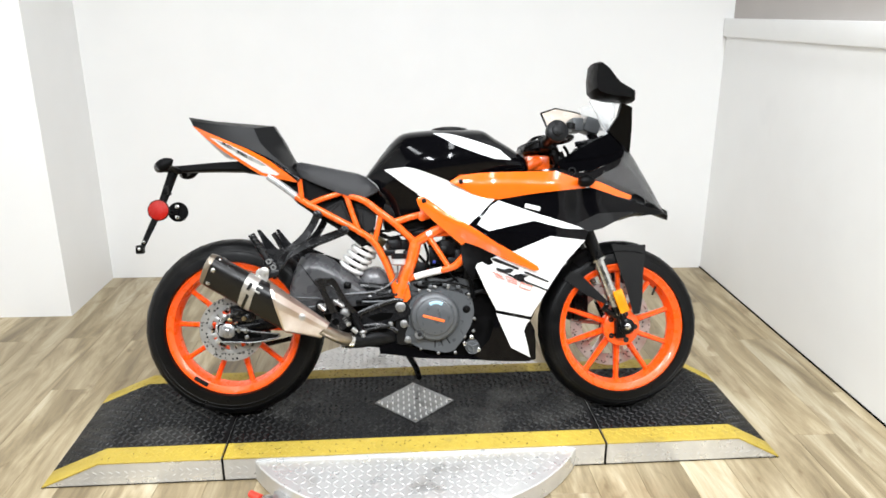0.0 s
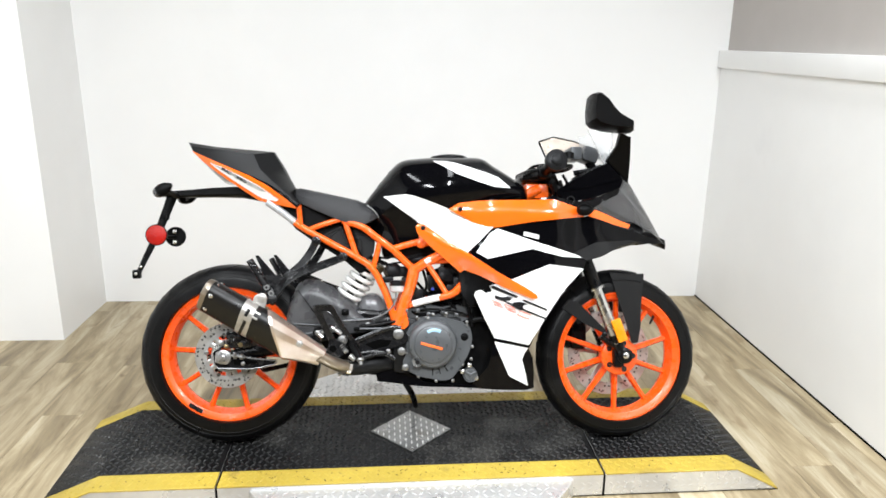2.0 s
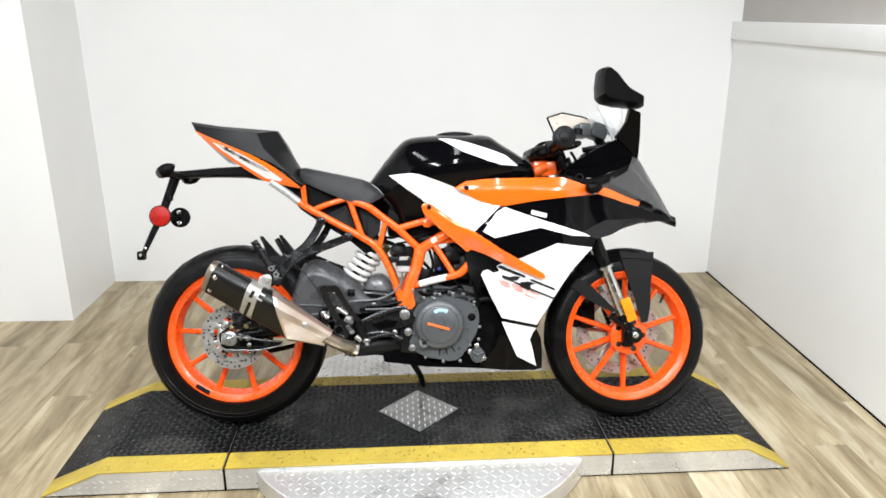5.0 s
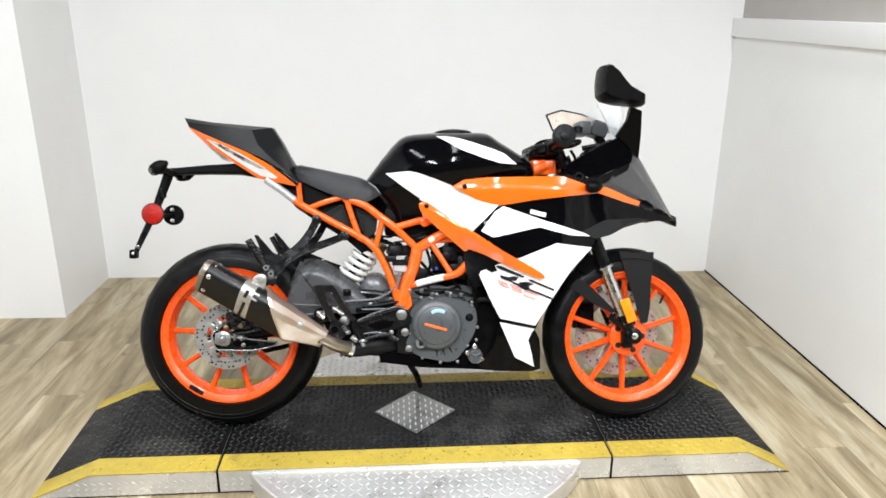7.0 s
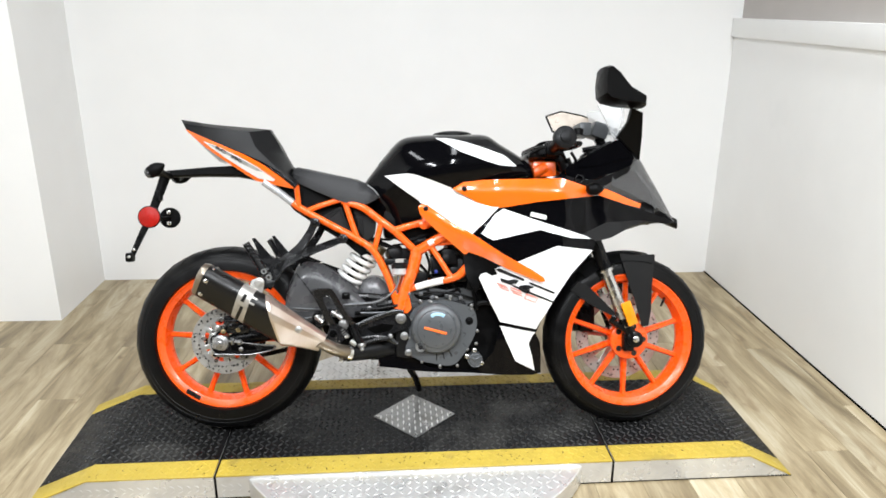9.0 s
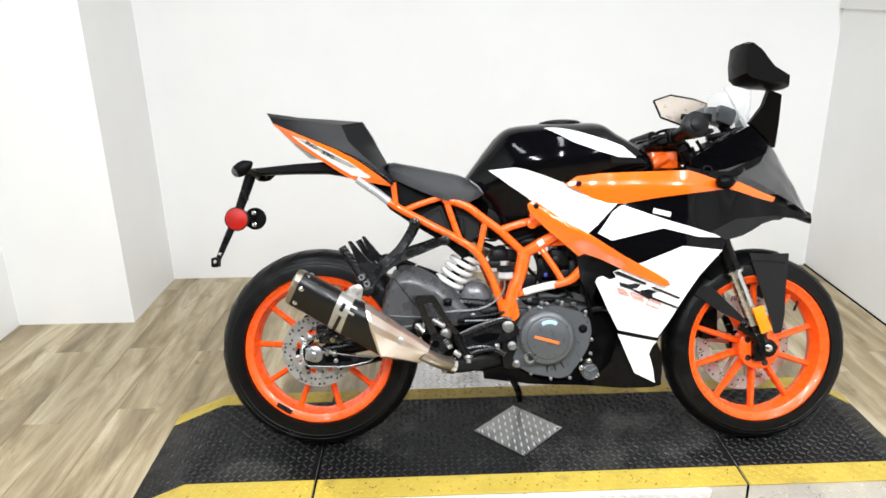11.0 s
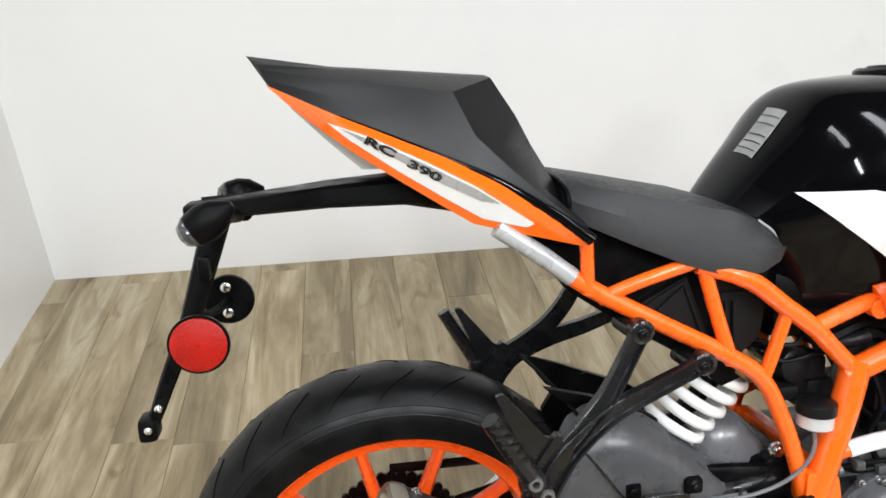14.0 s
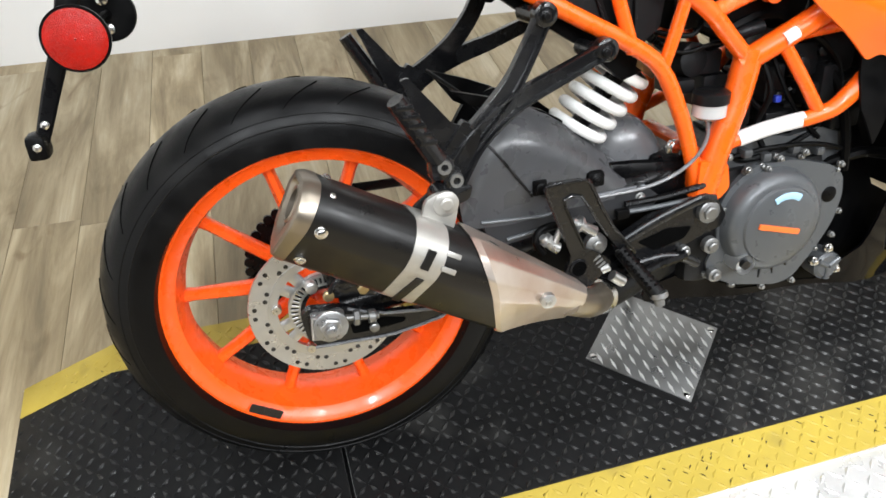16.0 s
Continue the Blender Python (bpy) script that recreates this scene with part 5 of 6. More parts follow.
part("master_cylinder", join(tube([(.344, -.140, .088), (.378, -.140, .066)], (.0060, .0085), 14, 1), knob((.352, -.140, .083), (.357, -.140, .080), .0095, 16)), ALLOY, ctl, "bright brake cylinder")
part("banjo_fitting", join(tube([(.296, -.150, .078), (.306, -.150, .066), (.318, -.150, .057)], (.0055, .0085), 14, 2), tube([(.314, -.150, .066), (.322, -.150, .084)], .0045, 10, 1), knob((.300, -.150, .074), (.304, -.150, .070), .0090, 6)), ALLOY, ctl, "bright hose fitting")
part("fitting_hose", tube([(.300, -.145, .050), (.290, -.142, .068), (.296, -.140, .082), (.312, -.138, .086), (.340, -.136, .086)], .0055, 10), BLACK, ctl)
part("pedal_roller", join(knob((.381, -.132, .046), (.381, -.146, .046), .0115, 20, .003), knob((.381, -.145, .046), (.381, -.149, .046), .0055, 6)), BOLT, ctl)
part("pedal_spring", join(*[tube([(.372 + .004 * i, -.150, .026 - .006 * i), (.382 + .004 * i, -.152, .034 - .006 * i)], .0022, 8, 1) for i in range(4)]), BOLT, ctl)
part("pivot_bolt", join(knob((.387, -.148, .008), (.398, -.152, .013), .0055), knob((.403, -.150, -.004), (.421, -.152, -.018), .0062)), ALLOY, ctl)

# side stand on the far side
part("side_stand", join(tube([(0.587, 0.060, -0.132), (0.615, 0.130, -0.190), (0.628, 0.185, -0.239)], .011, 10), block(.605, .222, -.283, .05, .04, .008, .003)), SATIN, bike)

# fuel tank
def tank_ring(x, n=24):
    ridge, low, w = tank_at(x)
    out = []
    for i in range(n + 1):
        z = low + (ridge - low) * math.sin(math.pi / 2 * i / n)
        out.append((x, tank_y(x, z), z))
    out[-1] = (x, 0, ridge)
    return out + [(a, -b, c) for a, b, c in out[-2::-1]]


tank_x = [.440 + .56 * i / 64 for i in range(65)]
tank = part("fuel_tank", loft([tank_ring(x) for x in tank_x]), GLOSS, bike, "gloss black fuel tank with white flashes", 60)
part("tank_flash", skin([(0.679, 0.632), (0.723, 0.631), (0.776, 0.613), (0.829, 0.594), (0.895, 0.571), (0.936, 0.536), (0.880, 0.539), (0.827, 0.555), (0.755, 0.583)], tank_y, .003, .02, .0015), WHITE, tank, "white flash")
part("tank_flash", skin([(0.517, 0.514), (0.591, 0.518), (0.618, 0.512), (0.681, 0.489), (0.729, 0.470), (0.682, 0.446), (0.636, 0.425), (0.575, 0.468)], tank_y, .003, .02, .0015), WHITE, tank, "white flash")
part("tank_crown", join(skin([(0.696, 0.636), (0.834, 0.629), (0.872, 0.600), (0.925, 0.571), (0.959, 0.545), (0.932, 0.542), (0.895, 0.573), (0.829, 0.598), (0.776, 0.615)], tank_y, .006, .02, .002)), COWL, tank, "dark grey top cover")
part("filler_cap", join(knob((.745, 0, .640), (.745, 0, .660), .046, 36, .004), knob((.745, 0, .658), (.745, 0, .663), .034, 30, .002)), SATIN, tank)
def tank_top(x, y, lift):
    lo, hi = tank_at(x)[1], tank_at(x)[0]
    for _ in range(30):
        z = (lo + hi) / 2
        lo, hi = (z, hi) if -tank_y(x, z) > abs(y) else (lo, z)
    return (x - lift * .7, y, lo + lift * .7)


label_rows = [[tank_top(.497 + .047 * i / 6, -.042 + .046 * j / 6, .0015) for j in range(7)] for i in range(7)]
lb = loft(label_rows, False)
bmesh.ops.solidify(lb, geom=lb.faces[:], thickness=.0008)
part("tank_label", lb, mat("grey_foil_label", (.62, .62, .61), .4, var=.1, scale=300), tank, "pale warning label with fine print")
for i in (1, 3, 5, 8, 10):
    part("label_print", tube([tank_top(.499 + .0037 * i, -.038 + .038 * j / 5, .0026) for j in range(6)], .0007, 5), BLACK_PRINT_SHADE, tank)
part("tank_skirt", skin([(0.815, 0.504), (0.872, 0.522), (0.957, 0.532), (0.962, 0.506), (0.815, 0.500)], lambda x, z: -.118, .02), COWL, bike)

# orange wing panels, white quarter panel
fy = fairing_y
def pair(name, outline, material, label="", lift=0.0, thick=.004, step=.03, parent=None, both=True, over=None):
    s = skin(outline, over or fy, thick, step, lift)
    if both:
        part(name, flipped(s), material, parent or bike)
    return part(name, s, material, parent or bike, label)


def creased(a, b, slope):
    """The fairing's surface with a raised fold from a to b, falling away on both sides."""
    dx, dz = b[0] - a[0], b[1] - a[1]
    n = math.hypot(dx, dz)
    return lambda x, z: fy(x, z) + slope * abs((x - a[0]) * dz - (z - a[1]) * dx) / n


pair("upper_wing", rounded([(0.728, 0.467), (0.764, 0.488), (0.828, 0.494), (0.919, 0.495), (1.076, 0.496), (1.115, 0.483), (1.175, 0.461), (1.177, 0.439), (1.103, 0.433), (0.991, 0.422), (0.890, 0.407), (0.848, 0.409), (0.805, 0.425)], .004), ORANGE, "orange plastic upper fairing wing", .019, .004, .014, over=creased(*[(0.737, 0.461), (1.163, 0.452)], .30))
pair("lower_wing", rounded([(0.620, 0.412), (0.631, 0.421), (0.648, 0.419), (0.734, 0.356), (0.787, 0.326), (0.876, 0.265), (0.969, 0.213), (1.008, 0.187), (1.014, 0.174), (0.998, 0.172), (0.895, 0.215), (0.823, 0.252), (0.778, 0.269), (0.766, 0.260), (0.733, 0.289), (0.670, 0.345), (0.627, 0.389)], .004), ORANGE, "orange plastic lower fairing wing", .023, .004, .014, over=creased(*[(0.627, 0.410), (1.010, 0.181)], .42))
pair("quarter_panel", [(0.624, 0.428), (0.731, 0.469), (0.805, 0.427), (0.873, 0.407), (0.788, 0.326), (0.734, 0.356), (0.648, 0.417)], WHITE, "white plastic quarter panel", .004)
wing_bolts = [(0.645, -0.172, 0.407), (0.766, -0.178, 0.467)]
bolts(bike, wing_bolts, .006, .004, SATIN)
pair("inner_panel", [(0.760, 0.266), (0.787, 0.275), (0.895, 0.216), (0.922, 0.190), (0.844, 0.199), (0.815, 0.192), (0.800, 0.137), (0.768, 0.193)], BLACK, "", -.004)

# black side fairing with white flashes
side_out = [(0.790, 0.324), (0.862, 0.398), (0.892, 0.407), (0.991, 0.422), (1.103, 0.433), (1.194, 0.442), (1.251, 0.425), (1.404, 0.378), (1.493, 0.353), (1.449, 0.347), (1.370, 0.356), (1.301, 0.339), (1.235, 0.306), (1.185, 0.294), (1.174, 0.268), (1.106, 0.198), (1.043, 0.104), (1.008, 0.045), (0.995, 0.006), (0.887, 0.029), (0.808, 0.190), (0.922, 0.190), (1.012, 0.170), (1.012, 0.188), (0.913, 0.245)]
pair("side_fairing", side_out, GLOSS, "gloss black side fairing with white flashes", 0.0)
fair = [c for c in bike.children if c.name.startswith("side_fairing")][-1]
part("side_flash", skin([(0.815, 0.326), (0.861, 0.387), (0.888, 0.403), (0.962, 0.376), (1.026, 0.353), (1.184, 0.303), (1.100, 0.308), (1.001, 0.335), (0.851, 0.305)], fy, .003, .03, .0018), WHITE, fair, "white flash")
part("side_flash", skin([(1.052, .284), (1.173, .268), (1.105, .198), (1.042, .104), (1.007, .046), (.993, .017), (.938, .030), (.878, .043), (.839, .117), (.808, .187), (.814, .199), (.830, .204), (.848, .193), (.867, .198), (.858, .215), (.888, .227), (.938, .239)], fy, .003, .03, .0018), WHITE, fair, "white flash with model lettering")
part("chin_panel", join(skin([(1.185, 0.296), (1.235, 0.306), (1.301, 0.339), (1.374, 0.356), (1.422, 0.348), (1.348, 0.361), (1.220, 0.355), (1.140, 0.319)], fy, .003, .03, .002)), COWL, fair)
pair("lower_panel", [(.876, .032), (.991, .007), (.980, -.008), (.971, -.032), (.995, -.124), (.927, -.086), (.899, -.023)], WHITE, "white folded lower fairing panel", .003, .004, .012, over=creased((.892, -.008), (.971, -.032), -.10))
pair("belly_pan", rounded([(0.487, -0.074), (0.566, -0.059), (0.656, -0.106), (0.803, -0.117), (0.857, -0.054), (0.880, 0.034), (0.991, 0.008), (1.009, -0.028), (1.018, -0.134), (0.990, -0.141), (0.825, -0.128), (0.618, -0.117), (0.491, -0.099)], .003), GLOSS, "black belly pan", -.003)
# lettering: black strokes and the red number
def stroke(pts):
    part("letter_stroke", skin(pts, fy, .002, .03, .0058), BLACK_PRINT_SHADE, fair)


stroke([(.860, .215), (.872, .217), (.950, .182), (.946, .176), (.865, .208)])
stroke([(.874, .186), (.899, .179), (.918, .182), (.932, .178), (.923, .168), (.909, .168), (.921, .159), (.877, .175)])
stroke([(.933, .162), (.957, .164), (.981, .156), (.964, .151), (.968, .137), (.953, .137), (.930, .150)])
stroke([(.909, .166), (.921, .162), (.975, .138), (1.045, .108), (1.045, .103), (.971, .133), (.914, .159)])
stroke([(.962, .171), (.973, .170), (1.049, .137), (1.047, .132), (.968, .165)])
# the number as boxy outlined figures: lower left, lower right and upper left corner of each
GLYPHS = {"3": ([(0, 1), (1, 1), (1, 0), (0, 0)], [(.1, .55), (1, .55)]), "9": ([(1, .45), (0, .45), (0, 1), (1, 1), (1, 0), (0, 0)],), "0": ([(0, 0), (0, 1), (1, 1), (1, 0), (0, 0)],)}
spots = [(.872, .157), (.901, .146), (.861, .172), (.911, .141), (.942, .129), (.904, .157), (.948, .122), (.985, .107), (.955, .135)]
for k, ch in enumerate("390"):
    (ox, oz), (rx_, rz_), (ux, uz) = spots[3 * k:3 * k + 3]
    lines = []
    for way in GLYPHS[ch]:
        pts = [(ox + a * (rx_ - ox) + b * (ux - ox), oz + a * (rz_ - oz) + b * (uz - oz)) for a, b in way]
        lines.append(tube([(x, fy(x, z) - .0068, z) for x, z in pts], .0012, 6, 1))
    part("number_lettering", join(*lines), RED_PRINT, fair)
mk = (0.997, 0.379)
part("maker_mark", moved(block(0, 0, 0, .052, .003, .014, .001), Matrix.Translation((mk[0], fy(*mk) - .002, mk[1])) @ pose(0, 0, 0, 0, 14, 2)), LABEL, fair, "white maker's mark as a plain bar")

# nose: orange lip, smoked visor, headlight bowl and screen
pair("nose_lip", [(1.183, 0.463), (1.222, 0.461), (1.296, 0.433), (1.348, 0.414), (1.342, 0.401), (1.284, 0.414), (1.194, 0.442)], ORANGE, "orange nose stripe", .004)
visor_rows = []
for line, w in (([(1.239, 0.000, 0.477), (1.307, 0.000, 0.449), (1.388, 0.000, 0.412), (1.449, 0.000, 0.383), (1.510, 0.000, 0.346)], (.150, .128, .094, .062, .012)), ([(1.252, 0.000, 0.513), (1.318, 0.000, 0.512), (1.379, 0.000, 0.488), (1.435, 0.000, 0.441), (1.494, 0.000, 0.366)], (.142, .122, .094, .064, .016)),
                ([(1.289, 0.000, 0.576), (1.333, 0.000, 0.583), (1.369, 0.000, 0.543), (1.409, 0.000, 0.491), (1.478, 0.000, 0.391)], (.118, .108, .084, .058, .014)), ([(1.305, 0.000, 0.627), (1.334, 0.000, 0.611), (1.365, 0.000, 0.559), (1.399, 0.000, 0.511), (1.470, 0.000, 0.407)], (.085, .075, .056, .036, .006))):
    visor_rows.append([(x, -w_, z) for (x, _, z), w_ in zip(line, w)])
vis = loft(visor_rows, False)
vis = join(vis, loft([[(x, y * k, z + .006 * (1 - k)) for x, y, z in visor_rows[-1]] for k in (1, .5, 0, -.5, -1)], False), flipped(loft(visor_rows, False)))
bmesh.ops.remove_doubles(vis, verts=vis.verts[:], dist=.0005)
bmesh.ops.solidify(vis, geom=vis.faces[:], thickness=.003)
part("visor", vis, SMOKE, bike, "smoked plastic headlight visor", 50)
part("headlight", join(block(1.36, 0, .385, .10, .14, .08, .02), knob((1.38, -.036, .385), (1.415, -.036, .378), .026, 24, .008), knob((1.38, .036, .385), (1.415, .036, .378), .026, 24, .008)), SATIN, bike)
chin = loft([[(x, y, z) for y, z in ((-w, z0), (-w * .6, z0 - .012), (w * .6, z0 - .012), (w, z0), (w * .5, z0 + .02), (-w * .5, z0 + .02))] for (x, z0), w in zip([(1.266, 0.330), (1.367, 0.356), (1.449, 0.371), (1.514, 0.342)], (.15, .10, .06, .012))])
part("nose_chin", chin, BLACK, bike, "black nose edge")
screen_rows = [[(x + out * (1 - k * k), w * k, z + up * (1 - k * k)) for k in (-1, -.85, -.65, -.4, -.15, .15, .4, .65, .85, 1)] for x, z, w, out, up in ((1.300, .578, .115, .030, .030), (1.265, .622, .110, .050, .024), (1.241, .687, .094, .090, .010), (1.224, .741, .070, .110, .008))]
sc = loft(screen_rows, False)
bmesh.ops.solidify(sc, geom=sc.faces[:], thickness=.003)
part("wind_screen", sc, CLEAR, bike, "clear plastic wind screen", 60).visible_shadow = False
part("screen_edge", tube([r[0] for r in screen_rows], .0022, 6), LAMP_LENS, bike)
inner = loft([[(x, y, z) for (x, _, z), y in zip(line, ys)] for line, ys in (([(1.068, -0.130, 0.504), (1.116, -0.130, 0.522), (1.234, -0.120, 0.533), (1.302, -0.100, 0.561)], (-.145, -.140, -.125, -.10)), ([(1.090, -0.120, 0.523), (1.179, -0.110, 0.557), (1.240, -0.100, 0.584), (1.290, -0.090, 0.619)], (-.135, -.128, -.115, -.085)))], False)
bmesh.ops.solidify(inner, geom=inner.faces[:], thickness=.004)
part("cockpit_panel", flipped(inner), GLOSS, bike)
part("cockpit_panel", inner, GLOSS, bike, "gloss black cockpit panel")
pair("cockpit_lower", [(1.021, 0.500), (1.077, 0.507), (1.135, 0.494), (1.199, 0.491), (1.284, 0.528), (1.301, 0.572), (1.317, 0.553), (1.305, 0.516), (1.206, 0.466), (1.156, 0.467), (1.115, 0.485)], GLOSS, "", -.006)
part("cockpit_tray", skin(rounded([(1.095, .532), (1.175, .576), (1.256, .617), (1.279, .622), (1.298, .592), (1.315, .560), (1.307, .538), (1.261, .519), (1.190, .497), (1.136, .492), (1.089, .515)], .004), lambda x, z: -.154, .010), GLOSS, bike, "gloss black cockpit fin")
part("fin_ridge", tube([(1.104, -.155, .528), (1.202, -.155, .540), (1.300, -.155, .562)], .0030, 6), GLOSS, bike)
part("dash_panel", skin([(1.176, 0.538), (1.180, 0.583), (1.220, 0.608), (1.276, 0.629), (1.320, 0.603), (1.330, 0.576), (1.263, 0.539)], lambda x, z: -.030, .02, .05), BLACK, bike)
part("clamp_cover", skin([(1.047, 0.579), (1.104, 0.607), (1.129, 0.548), (1.103, 0.525), (1.059, 0.544)], lambda x, z: -.055, .02, .05), BLACK, bike)
gauge = part("gauge", join(block(1.182, -.02, .664, .040, .10, .046, .008), moved(block(0, 0, 0, .056, .09, .052, .010), Matrix.Translation((1.238, -.01, .662)) @ pose(0, 0, 0, 0, 20, 0))), CASE, bike, "grey instrument unit")
part("gauge_stalk", tube([(1.240, -.01, .640), (1.262, -.01, .600), (1.270, -.01, .560)], .016, 12), BLACK, gauge)
part("cockpit_frame", join(tube([(1.123, -0.100, 0.540), (1.184, -0.090, 0.578), (1.259, -0.070, 0.616)], .006, 8), tube([(1.175, -0.050, 0.596), (1.232, -0.060, 0.604), (1.269, -0.080, 0.605)], .009, 8), block(*(1.240, -0.030, 0.573), .10, .16, .03, .006), tube([(1.244, -0.100, 0.577), (1.269, -0.100, 0.576)], .012, 14)), SATIN, bike)

# front turn signal on the fairing
fs = Vector((1.171, -0.205, 0.460))
part("front_turn_signal", join(loft([[(fs.x + x, fs.y + r * math.cos(a), fs.z + r * .9 * math.sin(a)) for a in (2 * math.pi * i / 16 for i in range(16))] for x, r in ((-.026, .008), (-.020, .018), (-.006, .023), (.010, .021), (.022, .012), (.028, .004))]), tube([fs, fs + Vector((.004, .05, .004))], .010)), BLACK, bike, "black turn signal on the fairing")
part("horn_loop", moved(lathe([(.010, -.003), (.014, -.003), (.014, .003), (.010, .003)], 20, (0, 0, 0)), Matrix.Translation((1.135, -0.165, 0.495))), SATIN, bike)

# mirrors
def mirror_pair(sgn):
    f = (lambda b: b) if sgn > 0 else flipped
    y0, y1 = -.205, -.330
    arm_m = loft([[(p[0], y + d, p[2]) for p, d in ((a, -.012), (b, -.012), (b, .012), (a, .012))] for a, b, y in (((1.260, -0.150, 0.627), (1.330, -0.150, 0.555), -.150), ((1.285, -0.180, 0.672), (1.328, -0.180, 0.626), -.180), ((1.287, -0.210, 0.709), (1.321, -0.210, 0.694), -.210))])
    ob = part("mirror", f(arm_m), BLACK, bike, "black mirror on a plastic stalk")
    outer = [(1.170, -0.300, 0.817), (1.186, -0.300, 0.821), (1.211, -0.300, 0.801), (1.234, -0.300, 0.770), (1.256, -0.280, 0.753), (1.315, -0.240, 0.729), (1.313, -0.240, 0.705), (1.268, -0.260, 0.707), (1.225, -0.280, 0.708), (1.178, -0.300, 0.718), (1.165, -0.300, 0.732), (1.163, -0.300, 0.770)]
    c = Vector((sum(p[0] for p in outer) / 12, 0, sum(p[2] for p in outer) / 12))
    ring_at = lambda k, y: [(c.x + (p[0] - c.x) * k, p[1] * .0 + y + (p[1] + .28) * .6, c.z + (p[2] - c.z) * k) for p in outer]
    part("housing", f(loft([ring_at(.78, -.205), ring_at(.96, -.225), ring_at(1.0, -.265), ring_at(.97, -.305), ring_at(.86, -.330)])), BLACK, ob)
    return ob


mirror_pair(1)
mr = part("mirror", tube([(1.366, 0.150, 0.650), (1.360, 0.200, 0.689), (1.278, 0.260, 0.691), (1.219, 0.290, 0.702)], (.016, .010), 10), BLACK, bike, "black mirror on a plastic stalk")
glass = [(1.134, 0.320, 0.762), (1.193, 0.320, 0.780), (1.272, 0.320, 0.764), (1.317, 0.320, 0.748), (1.294, 0.320, 0.690), (1.226, 0.320, 0.678), (1.158, 0.320, 0.705)]
gm = loft([[(x + .010, y, z) for x, y, z in glass], [(x + .004, y - .003, z) for x, y, z in glass]])
# the reflected room is put into the glass as a beige base colour
part("mirror_glass", gm, mat("beige_painted_reflection", (.36, .31, .26), .34, metal=.3, var=.02), mr, "mirror glass coloured like the beige room it reflects")
part("mirror_rim", tube([(x, y, z) for x, y, z in glass + glass[:1]], .004, 8, 1), BLACK, mr)

# handlebar, grip, lever
gr = Vector((1.062, -0.265, 0.612))
bar0 = Vector((1.058, -0.120, 0.595))
hb = part("handlebar", join(tube([bar0, bar0.lerp(gr, .5), gr + Vector((0, .03, 0))], .012, 12), flipped(tube([bar0, bar0.lerp(gr, .5), gr + Vector((0, .03, 0))], .012, 12)), block(*(1.068, 0.000, 0.589), .05, .22, .03, .008)), SATIN, bike, "clip-on handlebar")
gdir = (gr - bar0).normalized()
part("grip", join(tube([gr - gdir * .13, gr - gdir * .01], .0175, 18, 1), tube([gr - gdir * .012, gr - gdir * .004], .024, 18, 1)), RUBBER, hb)
part("bar_end", join(knob(gr - gdir * .008, gr + gdir * .022, .0245, 32, .007), knob(gr + gdir * .020, gr + gdir * .029, .0135, 24, .003)), ENGINE, hb, "grey bar-end weight")
part("brake_lever", tube([gr - gdir * .15 + Vector((.03, 0, 0)), gr - gdir * .10 + Vector((.060, 0, -.004)), gr - gdir * .02 + Vector((.055, 0, -.012)), gr + Vector((.030, 0, -.016))], (.009, .006), 8), SATIN, hb)
part("switch_box", block(*(gr - gdir * .155), .045, .05, .045, .01), BLACK, hb)
part("brake_reservoir", join(knob((1.130, -0.170, 0.632), (1.132, -0.170, 0.654), .011, 20, .003)), BLACK, hb)
part("far_grip", tube([(gr.x - .02, -gr.y - .005, gr.z), (gr.x + .01, -gr.y - .13, gr.z + .01)][::-1], .017, 14, 1), RUBBER, hb)
part("top_clamp", join(block(*(1.038, 0.000, 0.578), .10, .20, .022, .008), knob((1.040, -0.085, 0.580), (1.037, -0.085, 0.607), .026, 24, .004), flipped(knob((1.040, -0.085, 0.580), (1.037, -0.085, 0.607), .026, 24, .004))), SATIN, bike)
part("head_stock", join(tube([(1.028, 0.000, 0.590), (1.077, 0.000, 0.515), (1.116, 0.000, 0.445)], .036, 20, 1), block(1.040, -.030, .532, .080, .11, .052, .010), tube([(.975, -.060, .500), (1.005, -.085, .520), (1.045, -.080, .540)], .017, 14)), ORANGE_TUBE, frame_part)
for pts in ([(0.990, -0.100, 0.579), (1.034, -0.120, 0.599), (1.088, -0.130, 0.575), (1.114, -0.100, 0.534)], [(1.114, -0.140, 0.581), (1.132, -0.130, 0.550), (1.123, -0.100, 0.515)], [(0.987, -0.060, 0.572), (1.023, -0.080, 0.613), (1.062, -0.120, 0.617)]):
    part("cable", tube(pts, .005, 8), BLACK, bike)

# fork
f_top, f_bot = [Vector(p) for p in [(1.198, -0.098, 0.299), (1.322, -0.102, -0.029)]]
fd = (f_bot - f_top).normalized()
f_up = f_top - fd * .28
